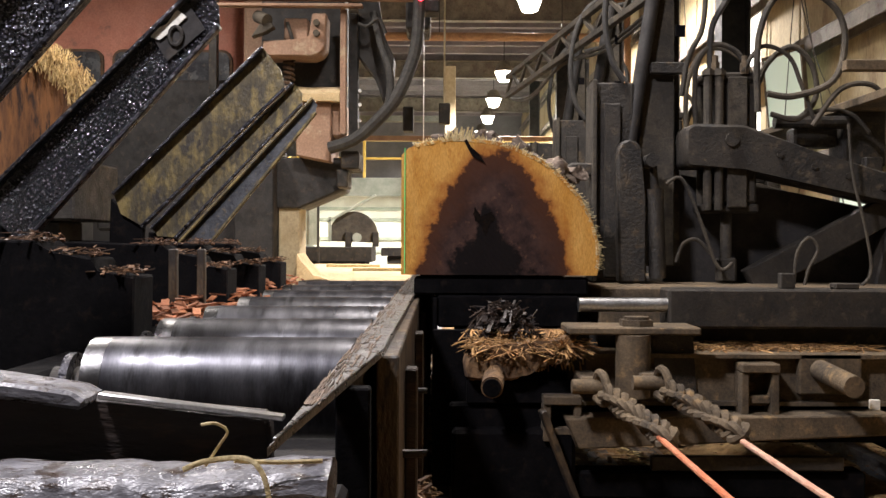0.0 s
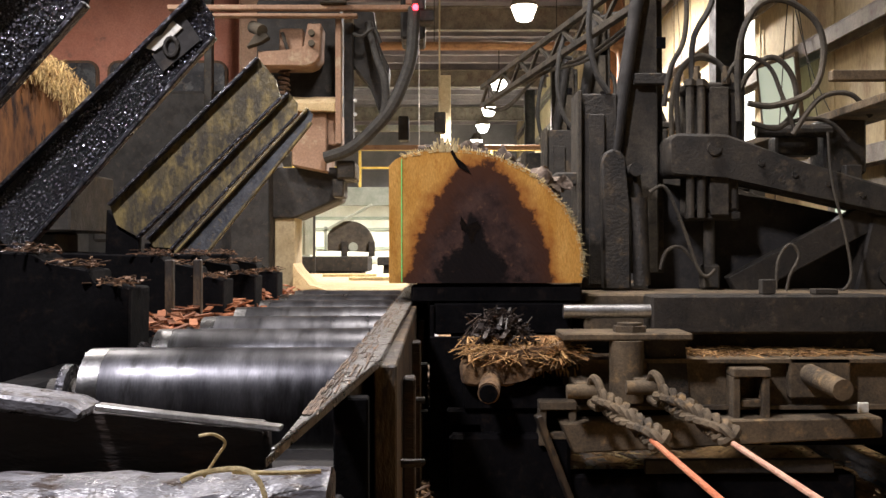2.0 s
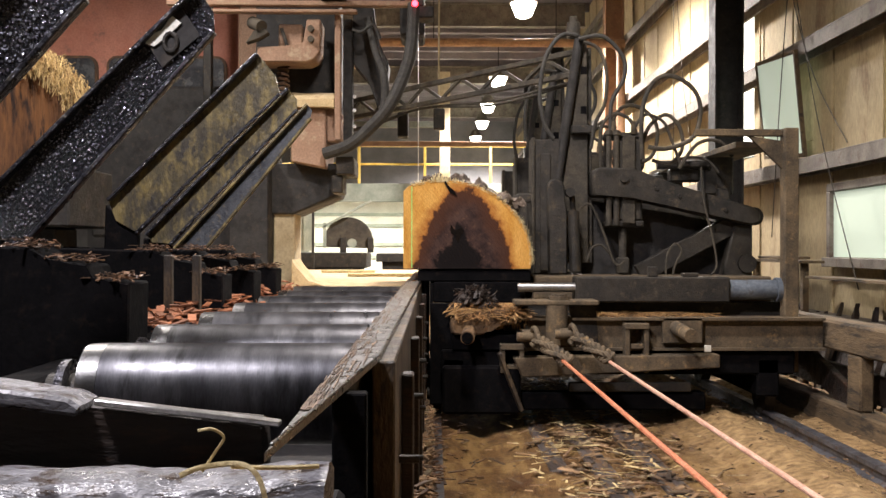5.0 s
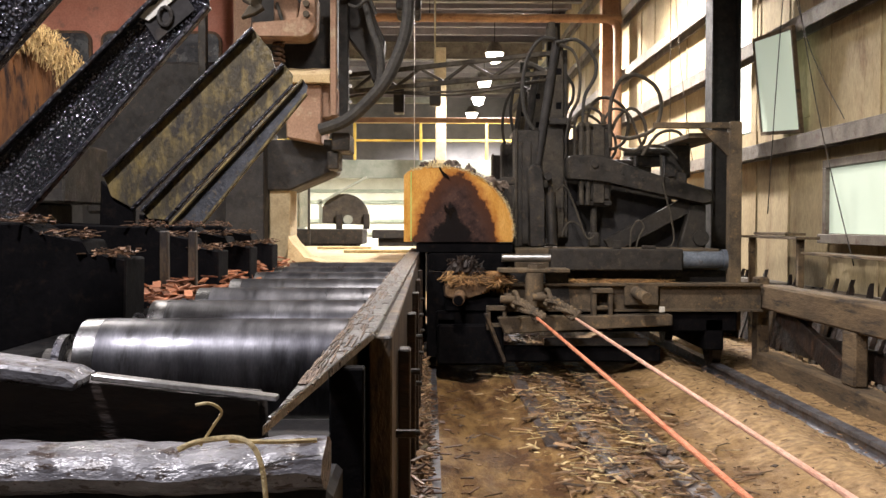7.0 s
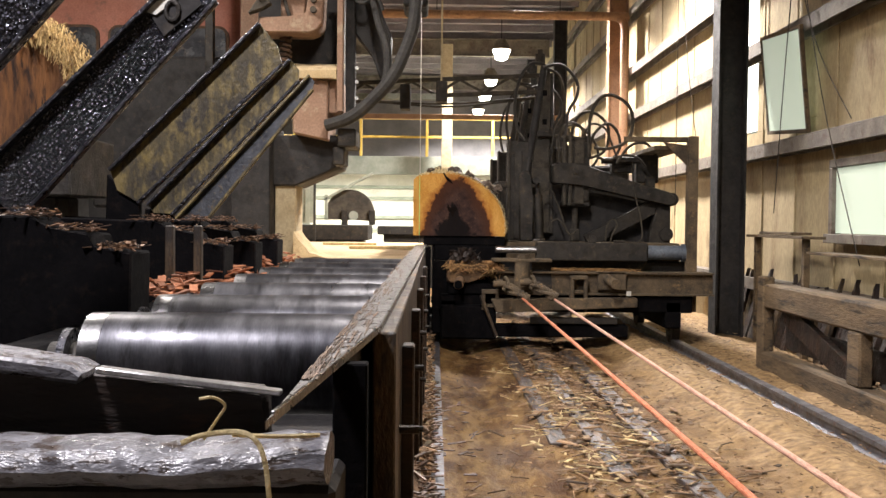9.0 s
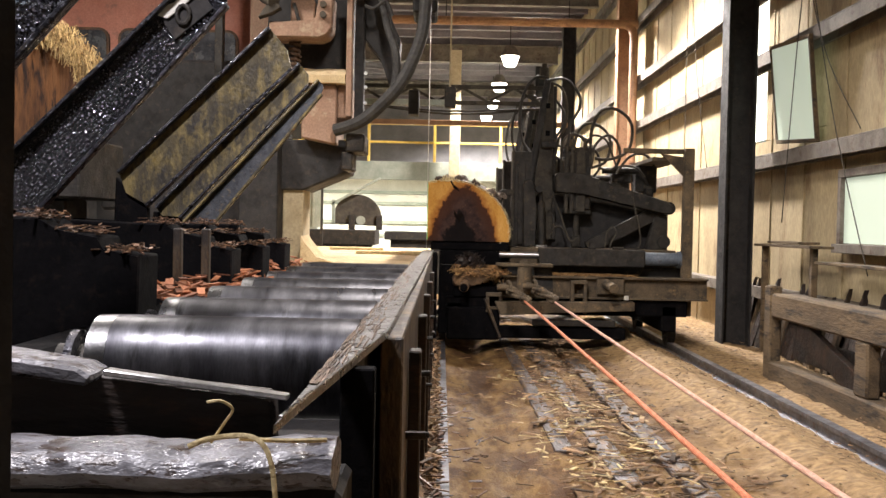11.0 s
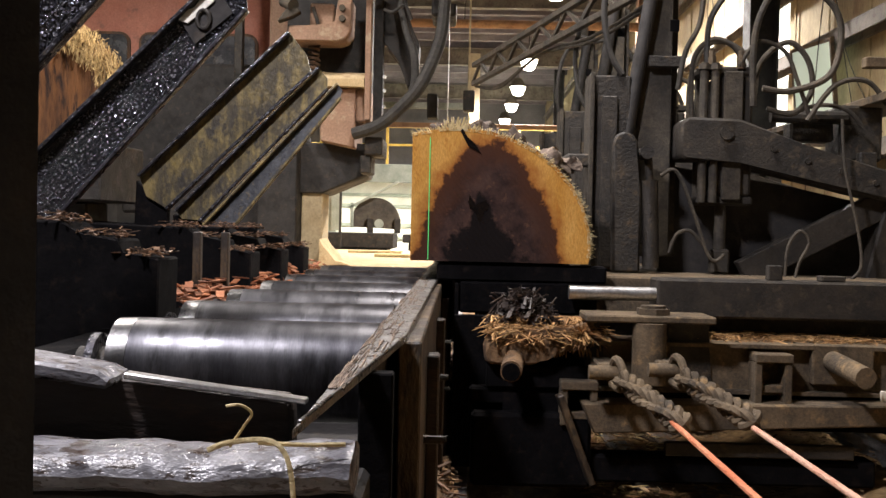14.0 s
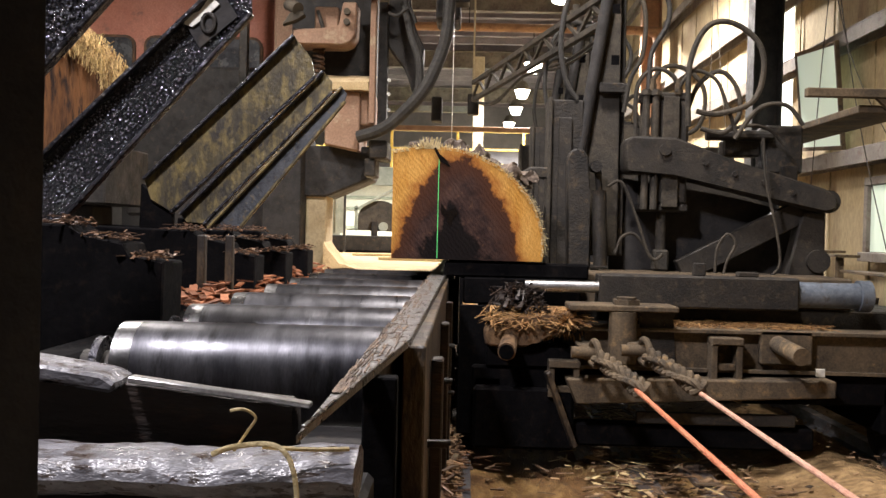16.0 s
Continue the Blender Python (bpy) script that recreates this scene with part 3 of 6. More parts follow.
def mezzanine():
    t = thing("mezzanine", (0, 26, 2.7), "grey-green mezzanine deck over the far end of the hall", "mezzanine", "", "structure")
    s = Shape()
    s.box(-9, 3.1, 26, 33, 2.58, 2.7, 0.01)
    s.add("deck", GREENGREY, t)
    s = Shape()
    s.box(-9, 3.1, 25.9, 25.995, 2.3, 2.78, 0.01)
    s.add("edge_beam", GREENGREY, t)
    for x in (-8, -3.4, 2.4):
        s = Shape()
        s.box(x - 0.1, x + 0.1, 26.1, 26.3, -0.12, 2.58, 0.01)
        s.add("post", GREENGREY, t)
    r = thing("guard_rail", (0, 25.95, 2.78), "yellow pipe guard rail along the mezzanine edge", "guard rail")
    for k in range(9):
        x = -7.15 + k * 1.73 + (0.0 if k != 5 else 0.0)
        s = Shape()
        s.box(x - 0.035, x + 0.035, 25.91, 25.98, 2.78, 3.8, 0.006)
        s.add("post", YELLOW, r)
    for z in (3.26, 3.74):
        s = Shape()
        s.box(-8.5, 2.9, 25.92, 25.97, z, z + 0.06, 0.01)
        s.add("rail", YELLOW, r)
    s = Shape()
    s.box(0.15, 0.42, 25.2, 25.4, -0.12, 5.6, 0.01)
    tagged(s.add("column", WIRE), "pale painted steel column before the mezzanine", "column", "columns", "structure")
    # bright room under the deck
    s = Shape()
    s.box(-9, 3.1, 31.5, 31.6, -0.12, 2.58, 0)
    structure("wall_under_deck", s, WHITEWALL, "bright white wall under the mezzanine", "wall")
    b = thing("wall_rails", (0, 31.4, 1), "dark horizontal rails on the white wall", "rails")
    for z in (0.75, 1.15, 1.75, 2.1):
        s = Shape()
        s.box(-8, 3, 31.38, 31.45, z, z + 0.1, 0.005)
        s.add("rail", GREENGREY, b)
    for x in (-5.5, -2.5, 0.5):
        f = thing("tube_light", (x, 28.5, 2.5), "glowing white fluorescent tube light under the deck", "lamp", "tube lights")
        s = Shape()
        s.box(x - 0.7, x + 0.7, 28.4, 28.6, 2.52, 2.57, 0.005)
        s.add("housing", GREENGREY, f)
        s = Shape()
        s.cyl((x - 0.68, 28.5, 2.49), (x + 0.68, 28.5, 2.49), 0.02, 10)
        s.add("tube", LAMP, f)
        l = bpy.data.lights.new("tube_glow", "AREA")
        l.shape, l.size, l.size_y, l.energy, l.color = "RECTANGLE", 1.4, 0.2, 480, (1.0, 0.98, 0.86)
        new("tube_glow", l).matrix_world = Matrix.Translation((x, 28.5, 2.46))


def far_machines():
    # outfeed deck beyond the rollers, covered in sawdust
    d = thing("outfeed_deck", (-0.8, 11, 0.7), "steel outfeed deck strewn with pale sawdust", "deck")
    s = Shape()
    s.box(-2.6, -0.16, 6.35, 15.2, 0.68, 0.76, 0.01)
    s.add("deck_top", SAWDUST, d)
    s = Shape()
    s.box(-2.5, -0.25, 6.45, 15.0, 0.0, 0.675, 0.01)
    s.box(-2.4, -0.3, 6.5, 14.9, -0.12, 0.0, 0)
    s.add("deck_side", STEEL, d)
    for x0, y0, ln, wd in ((-1.0, 11.5, 1.6, 0.22), (-1.5, 13.2, 1.2, 0.2)):
        b = thing("board", (x0, y0, 0.765), "pale fresh-sawn board lying on the deck", "board", "boards")
        s = Shape()
        s.box(x0, x0 + ln * 0.6, y0, y0 + wd, 0.762, 0.8, 0.004)
        s.add("board_wood", FIBRE, b)
    # edger with a large round guard
    e = thing("round_guard_machine", (-1.37, 16, 0.0), "grey machine with a half-round saw guard on a bench", "machine")
    s = Shape()
    pts = [(-1.37 + 0.39 * math.cos(a), 1.2 + 0.39 * math.sin(a)) for a in [math.pi * k / 24 - 0.3 for k in range(29)]]
    s.prism(pts, 15.9, 16.1)
    s.add("round_guard", DUSTY, e)
    s = Shape()
    s.cyl((-1.31, 15.86, 1.17), (-1.31, 15.899, 1.17), 0.075, 16)
    s.add("hub", GREENGREY, e)
    for x in (-1.5, -1.06):
        s = Shape()
        s.box(x, x + 0.1, 15.84, 15.898, 1.02, 1.26, 0.006)
        s.add("lug", STEEL, e)
    s = Shape()
    s.beam((-1.78, 15.8, 1.42), (-1.0, 15.8, 1.85), 0.05, 0.04)
    s.beam((-1.74, 15.8, 1.1), (-1.74, 15.8, 1.5), 0.05, 0.05)
    s.add("lift_arm", GREENGREY, e)
    s = Shape()
    s.box(-2.6, -1.05, 15.5, 16.6, 0.78, 1.02, 0.01)
    s.box(-2.5, -1.15, 15.6, 16.5, -0.12, 0.78, 0.01)
    s.add("bench", STEEL, e)
    k = thing("far_bench", (0.0, 17.5, 0), "dark low bench beyond the saw deck", "bench")
    s = Shape()
    s.box(-1.0, 0.9, 17.2, 18, 0.85, 1.0, 0.01)
    s.box(-0.9, 0.8, 17.3, 17.9, -0.12, 0.85, 0.01)
    s.add("bench_body", STEEL, k)
    p = thing("curtain_sheet", (-2.2, 15.2, 1), "hazy plastic strip curtain hung from a post frame", "strip curtain")
    for i in range(12):
        x = -2.6 + i * 0.06
        s = Shape()
        s.box(x, x + 0.064, 15.2 + 0.02 * (i % 2), 15.206 + 0.02 * (i % 2), 1.05, 1.75, 0)
        s.add("strip", GREENGREY, p)
    s = Shape()
    s.box(-2.66, -1.85, 15.19, 15.23, 1.75, 1.8, 0.004)
    s.add("rail", STEEL, p)
    for x in (-2.66, -1.88):
        s = Shape()
        s.box(x, x + 0.04, 15.23, 15.27, -0.12, 1.8, 0.004)
        s.add("post", STEEL, p)


# ---- band mill ----
def band_mill():
    t = thing("band_mill", (-1.3, 9, 0.7), "brown and red band saw mill with guide housing and dusty ledges", "band mill")
    # black steel colour stands for the shade on the housing's lower part
    s = Shape()
    s.prism([(-1.26, 1.4), (-0.86, 1.575), (-0.86, 1.86), (-1.7, 1.86), (-1.7, 1.4)], 8.9, 9.6, bevel=0.015)
    s.add("lower_housing", COLUMN, t)
    s = Shape()
    s.prism([(-1.26, 1.86), (-0.95, 1.80), (-0.95, 2.33), (-1.26, 2.33)], 8.7, 9.4, bevel=0.012)
    s.add("guide_box", BROWN, t)
    s = Shape()
    s.box(-0.948, -0.83, 8.74, 9.4, 2.04, 2.33, 0.01)
    s.add("guide_cheek", BROWN, t)
    s = Shape()
    s.prism([(8.62, 2.33), (9.3, 2.33), (9.3, 2.56), (8.78, 2.47), (8.62, 2.4)], -1.27, -0.865, axis="x")
    rough_up(s, 0.012, 9, 3)
    s.add("dust_ledge", SAWDUST, t, "ledge heaped with sawdust")
    s = Shape()
    s.box(-0.862, -0.81, 8.6, 8.7, 2.04, 3.13, 0.006)
    s.add("guide_post", BROWN, t)
    s = Shape()
    s.box(-0.8, -0.72, 8.75, 8.9, 2.0, 3.13, 0.006)
    s.add("back_post", COLUMN, t)
    s = Shape()
    s.box(-1.45, -1.26, 8.95, 9.4, 0.76, 1.85, 0.01)
    s.add("arch_pillar", WALLDUST, t)
    s = Shape()
    s.prism([(-1.25, 0.762), (-0.95, 0.762), (-1.1, 0.80), (-1.2, 0.92), (-1.25, 1.0)], 8.7, 9.3)
    rough_up(s, 0.015, 9, 2)
    s.add("sawdust_drift", SAWDUST, t)
    s = Shape()
    s.box(-1.8, -1.455, 8.7, 9.5, 0.0, 1.95, 0.01)
    s.box(-2.9, -1.75, 9.1, 9.5, -0.12, 1.7, 0.01)
    s.add("base_column", COLUMN, t)
    s = Shape()
    s.prism([(-1.53, 2.84), (-1.53, 2.75), (-1.5, 2.71), (-1.1, 2.71), (-1.03, 2.74), (-0.99, 2.8), (-0.98, 3.08), (-1.1, 3.08), (-1.12, 2.88), (-1.16, 2.85)], 8.55, 8.9, bevel=0.01)
    s.add("yoke", BROWN, t)
    s = Shape()
    s.box(-1.36, -1.15, 8.66, 8.8, 2.84, 3.06, 0.012)
    s.add("clamp_box", BROWN, t)
    s = Shape()
    s.beam((-1.33, 8.64, 3.02), (-1.28, 8.64, 2.86), 0.03, 0.03)
    s.add("clamp_lever", STEEL, t)
    for x, z in ((-1.06, 2.99), (-1.06, 2.9)):
        s = Shape()
        s.cyl((x, 8.5, z), (x, 8.56, z), 0.028, 12)
        s.add("stud", DUSTY, t)
    s = Shape()
    s.cyl((-1.58, 8.6, 3.06), (-1.48, 8.5, 3.0), 0.055, 16)
    s.add("knob", DUSTY, t)
    s = Shape()
    s.prism([(-1.62, 2.86), (-1.5, 2.9), (-1.42, 2.95), (-1.45, 2.99), (-1.55, 2.97)], 8.5, 8.6, bevel=0.008)
    s.add("cap", DUSTY, t)
    s = Shape()
    s.tube([(-1.33 + 0.045 * math.cos(a * 1.2), 8.75 + 0.045 * math.sin(a * 1.2), 2.71 - 0.25 * a / 30) for a in range(31)], 0.015, 6, 0)
    s.add("spring", RUST, t, "rusty coil spring")
    s = Shape()
    s.box(-1.62, -0.87, 9.0, 9.5, 2.34, 3.4, 0.02)
    s.add("back_plate", COLUMN, t)
    for z, x0, x1, th in ((3.185, -2.3, -0.17, 0.045), (3.125, -2.1, -0.66, 0.03)):
        s = Shape()
        s.box(x0, x1, 8.5, 8.58, z, z + th, 0.008)
        s.add("cross_bar", BROWN, t)
    s = Shape()
    s.box(-0.245, -0.18, 8.5, 8.58, 3.235, 4.2, 0.006)
    s.add("drop_bar", BROWN, t)
    s = Shape()
    s.box(-0.98, -0.75, 8.45, 8.62, 3.232, 3.25, 0.004)
    s.box(-0.9, -0.84, 8.48, 8.56, 3.25, 3.31, 0.006)
    s.add("bar_bracket", DUSTY, t)
    # red wheel housing with dark rounded panels
    s = Shape()
    s.box(-4.6, -1.98, 10.4, 11.6, 1.5, 4.6, 0.06)
    s.add("wheel_housing", REDPAINT, t, "faded red painted wheel housing")
    s = Shape()
    s.box(-1.98, -1.72, 10.0, 11.4, 2.3, 4.0, 0.03)
    s.add("side_cover", BROWN, t)
    for x0, x1, z0, z1 in ((-4.2, -3.55, 2.3, 3.08), (-3.4, -2.2, 2.7, 3.08)):
        w, h, r = x1 - x0, z1 - z0, 0.08
        for grow, y0, y1, nm, mt in ((0.03, 10.37, 10.398, "panel_rim", RUST), (0.0, 10.355, 10.369, "dark_panel", GLASSY)):
            pts = []
            for cx, cz, a0 in ((x1 - r, z1 - r, 0), (x0 + r, z1 - r, 90), (x0 + r, z0 + r, 180), (x1 - r, z0 + r, 270)):
                for k in range(5):
                    a = radians(a0 + 22.5 * k)
                    pts.append((cx + (r + grow) * math.cos(a), cz + (r + grow) * math.sin(a)))
            s = Shape()
            s.prism(pts, y0, y1)
            s.add(nm, mt, t)
    s = Shape()
    s.box(-3.5, -1.75, 10.1, 10.35, 1.2, 2.75, 0.03)
    s.add("lower_cover", COLUMN, t)
    # saw blade and its guard
    s = Shape()
    s.box(-0.1405, -0.1385, 8.95, 9.2, 0.3, 4.4, 0)
    for k in range(70):
        z = 0.3 + k * 0.058
        s.prism([(8.95, z), (8.92, z + 0.02), (8.95, z + 0.05)], -0.1405, -0.1385, axis="x")
    s.add("saw_blade", CHROME, t, "bright wet band saw blade")
    s = Shape()
    s.box(-0.3, -0.08, 8.8, 9.3, 3.0, 4.4, 0.02)
    s.add("blade_guard", COLUMN, t)
    s = Shape()
    s.prism([(-0.72, 3.3), (-0.55, 3.3), (-0.5, 2.95), (-0.4, 2.75), (-0.42, 2.45), (-0.5, 2.35), (-0.58, 2.6), (-0.72, 2.75)], 8.8, 9.1, bevel=0.01)
    s.add("guide_arm", COLUMN, t)
    s = Shape()
    s.box(-0.86, -0.7, 8.66, 9.2, 1.74, 1.9, 0.012)
    s.box(-0.9, -0.8, 8.7, 9.1, 1.58, 1.74, 0.012)
    s.add("guide_block", STEEL, t)
    s = Shape()
    s.box(-0.34, -0.24, 9.3, 9.5, 2.15, 2.38, 0.01)
    s.add("guide_wheel_box", COLUMN, t)
    for r, pts in ((0.055, [(-0.17, 8.5, 3.2), (-0.19, 8.45, 2.83), (-0.24, 8.45, 2.62), (-0.37, 8.45, 2.33), (-0.55, 8.5, 2.13), (-0.73, 8.55, 1.99), (-0.95, 8.62, 1.92)]),
                   (0.035, [(-0.57, 8.6, 3.1), (-0.5, 8.55, 2.8), (-0.43, 8.5, 2.6), (-0.42, 8.5, 2.4), (-0.45, 8.5, 2.24)]),
                   (0.014, [(-0.7, 8.6, 3.0), (-0.62, 8.5, 2.96), (-0.52, 8.5, 3.02), (-0.46, 8.5, 2.9)])):
        s = Shape()
        s.tube(pts, r, 10)
        s.add("hose", RUBBER, t)
    for z in (2.42, 2.3, 2.16):
        s = Shape()
        s.cyl((-0.69, 8.6, z), (-0.69, 8.64, z), 0.014, 10)
        s.add("bright_stud", CHROME, t)
    s = Shape()
    s.box(-0.146, -0.134, 8.41, 8.425, 3.26, 3.42, 0)
    s.add("green_light", LEDGREEN, t, "green laser glow")
    # black box added to block the bright view between guard and carriage
    s = Shape()
    s.box(-0.128, -0.035, 8.85, 9.3, -0.1, 0.86, 0.006)
    s.add("lower_blade_box", SHADE_GREASE, t)
    s = Shape()
    s.cyl((-0.16, 8.42, 3.19), (-0.16, 8.47, 3.19), 0.025, 14)
    s.add("red_light", LEDRED, t, "small glowing red light")
    s = Shape()
    s.box(-0.22, 0.0, 8.47, 8.7, 3.08, 3.18, 0.01)
    s.box(-0.19, -0.08, 8.47, 8.7, 3.18, 3.45, 0.01)
    s.add("light_box", COLUMN, t)


# ---- log deck arms, rollers, foreground ----
ARMS = [(3.4, (-0.814, 1.995), (-1.538, 1.274), (-0.754, 1.844), (-1.426, 1.086), "WET"), (4.5, (-0.803, 1.987), (-1.479, 1.319), (-0.7, 1.803), (-1.351, 1.17), "MUD"),
        (5.2, (-0.768, 1.941), (-1.511, 1.172), (-0.72, 1.829), (-1.384, 1.122), "MUD"), (5.9, (-0.757, 1.961), (-1.563, 1.081), (-0.737, 1.876), (-1.388, 1.064), "BLUE"),
        (2.5, (-0.805, 2.052), (-1.3, 1.55), (-0.876, 1.731), (-1.25, 1.31), "WET")]


def deck_arms():
    for y, a, b, c, d, look_of in ARMS:
        web, rim = {"WET": (WETWEB, WETSTEEL), "MUD": (CHANNEL, WETSTEEL), "BLUE": (BLUEWEB, CHANNEL)}[look_of]
        t = thing("log_deck_arm", (-1.1, y, 1.1), {"WET": "sloping black steel channel arm, wet and glittering", "MUD": "sloping steel channel arm smeared with yellow mud", "BLUE": "sloping blue-grey steel channel arm with dusty edges"}[look_of], "channel arm", "log deck arms")
        tip = (a[0] * 0.4 + c[0] * 0.6 + 0.02, a[1] * 0.4 + c[1] * 0.6 + 0.01)
        s = Shape()
        s.prism([a, tip, c, d, (b[0] * 0.5 + d[0] * 0.5 - 0.03, b[1] * 0.5 + d[1] * 0.5 - 0.02), b], y, y + 0.012)
        s.add("web", web, t)
        if look_of == "WET":
            drops = random.Random(int(y * 10))
            s = Shape()
            for q in range(850):
                u, v = drops.random(), 0.06 + 0.88 * drops.random()
                top, low = Vector(a).lerp(Vector(b), u), Vector(c).lerp(Vector(d), u)
                p = top.lerp(low, v)
                n = Vector((drops.gauss(0, 0.45), -1, drops.gauss(0.25, 0.45))).normalized()
                e = n.orthogonal().normalized() * drops.uniform(0.0015, 0.005)
                f = n.cross(e)
                mid = Vector((p.x, y - 0.004, p.y))
                ring = [s.bm.verts.new(mid + w) for w in (e, f, -e, -f)]
                tip = s.bm.verts.new(mid + Vector((0, 0.006, 0)))
                s.bm.faces.new(ring)
                for g in range(4):
                    s.bm.faces.new((ring[g], ring[(g + 1) % 4], tip))
            tagged(s.add("wet_flake_coat", WETFLAKE, t, "glittering wet flakes", False), kind="stuff")
        for p, q, nm in ((a, b, "upper_flange"), (c, d, "lower_flange")):
            n = Vector((p[1] - q[1], 0, q[0] - p[0])).normalized() * 0.016
            s = Shape()
            s.prism([p, q, (q[0] + n.x, q[1] + n.z), (p[0] + n.x, p[1] + n.z)], y - 0.04, y - 0.001, bevel=0.004)
            s.add(nm, rim, t)
        # foot: near-black colour includes the shade low behind the arms
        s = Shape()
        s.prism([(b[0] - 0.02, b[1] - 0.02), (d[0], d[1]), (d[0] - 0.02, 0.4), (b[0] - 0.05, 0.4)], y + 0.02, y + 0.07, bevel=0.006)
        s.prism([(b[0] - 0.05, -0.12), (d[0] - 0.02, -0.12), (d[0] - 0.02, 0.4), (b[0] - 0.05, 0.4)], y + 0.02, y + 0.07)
        s.add("foot", SHADE_GREASE, t)
        if y == 3.4:
            s = Shape()
            s.prism([(-0.99, 1.815), (-0.865, 1.925), (-0.80, 1.83), (-0.93, 1.72)], y - 0.012, y - 0.003)
            s.add("end_plate", COLUMN, t, "black plate with a round boss")
            s = Shape()
            s.tube([(-0.9 + 0.022 * math.cos(k * 0.5236), y - 0.014, 1.805 + 0.032 * math.sin(k * 0.5236)) for k in range(13)], 0.009, 8, 0)
            s.add("boss_ring", STEEL, t)
            s = Shape()
            s.prism([(-0.985, 1.80), (-0.965, 1.83), (-0.93, 1.845), (-0.895, 1.895), (-0.862, 1.87), (-0.915, 1.82), (-0.955, 1.79)], y - 0.02, y - 0.0125)
            s.add("white_patch", WHITEWALL, t, "worn white painted patch")
    # stepped bearing blocks at the foot of the arms
    made = None
    for y in (2.95, 4.35, 5.0, 5.7):
        if made is None:
            made = thing("bearing_block", (-1.3, y, 0.9), "stepped greasy bearing block beside the rollers, its shade coloured in black", "bearing block", "bearing blocks")
            # greasy casting; shade from the arms above is painted into its black
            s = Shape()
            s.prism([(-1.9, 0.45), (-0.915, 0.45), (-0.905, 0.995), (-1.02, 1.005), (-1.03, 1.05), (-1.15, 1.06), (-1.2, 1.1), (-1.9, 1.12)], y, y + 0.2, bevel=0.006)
            s.add("casting", SHADE_GREASE, made)
            for x0, x1, z in ((-1.03, -0.91, 1.0), (-1.16, -1.04, 1.056), (-1.3, -1.18, 1.1)):
                s = Shape()
                heap = random.Random(int(z * 1000))
                for q in range(70):
                    px, py = heap.uniform(x0 - 0.01, x1 + 0.01), y + heap.uniform(-0.005, 0.19)
                    pz = z + 0.006 + 0.022 * heap.random() ** 2
                    s.beam((px, py, pz), (px + heap.uniform(-0.035, 0.035), py + heap.uniform(-0.04, 0.03), pz + heap.uniform(-0.012, 0.008)), 0.003 + 0.012 * heap.random() ** 2, 0.003, 0)
                tagged(s.add("bark_litter", WETCHIPS, made, "wet brown bark litter"), kind="stuff")
            s = Shape()
            s.box(-1.85, -0.95, y + 0.02, y + 0.18, -0.12, 0.45, 0)
            s.add("pedestal", COLUMN, made)
        else:
            copy_thing(made, Matrix.Translation((-1.3 - (0.02 if y < 5 else 0.0), y, 0.885)))
    for y, x in ((4.0, -1.07), (4.12, -0.985)):
        t = thing("side_post", (x, y, 0.5), "rusty upright post by the rollers", "post", "side posts")
        s = Shape()
        s.box(x - 0.016, x + 0.016, y - 0.02, y + 0.02, -0.1, 1.07, 0.004)
        s.add("post_bar", GUARDWOOD, t)
    # waiting log behind the arms
    t = thing("waiting_log", (-2.13, 5, 1.72), "debarked orange log waiting behind the deck arms", "log")
    s = Shape()
    s.tube([(-2.09 - 0.185 * k, 4.9 + 0.42 * k, 1.70 + 0.03 * k) for k in range(9)], lambda u: 0.4, 48, 0)
    rough_up(s, 0.04, 4, 0)
    s.add("log_body", LOGRED, t)
    rng = random.Random(5)
    s = Shape()
    for k in range(1500):
        a = rng.uniform(0.3, 1.9)
        rr = rng.uniform(0.3, 0.43)
        p = Vector((-2.09 + rr * math.cos(a), 4.86 + rng.uniform(-0.03, 0.1), 1.70 + rr * math.sin(a)))
        q = p + Vector((rng.uniform(-0.02, 0.03), rng.uniform(-0.03, 0.01), rng.uniform(-0.08, 0.02)))
        s.beam(p, q, 0.003, 0.002, 0)
    tagged(s.add("torn_fibre", GOLDFIBRE, t, "torn pale bark fibres"), kind="stuff")
    # cradle that carries it
    t = thing("log_trough", (-2.2, 5.5, 0.6), "dark steel trough that carries the waiting log", "trough")
    s = Shape()
    s.prism([(-2.9, 1.5), (-2.9, 1.2), (-1.75, 1.2), (-1.75, 1.5), (-1.79, 1.5), (-1.9, 1.32), (-2.5, 1.3), (-2.8, 1.5)], 4.75, 5.4, bevel=0.01)
    s.add("cradle", STEEL, t)
    for x in (-2.7, -1.95):
        s = Shape()
        s.box(x - 0.08, x + 0.08, 4.9, 5.2, -0.12, 1.2, 0.01)
        s.add("leg", COLUMN, t)


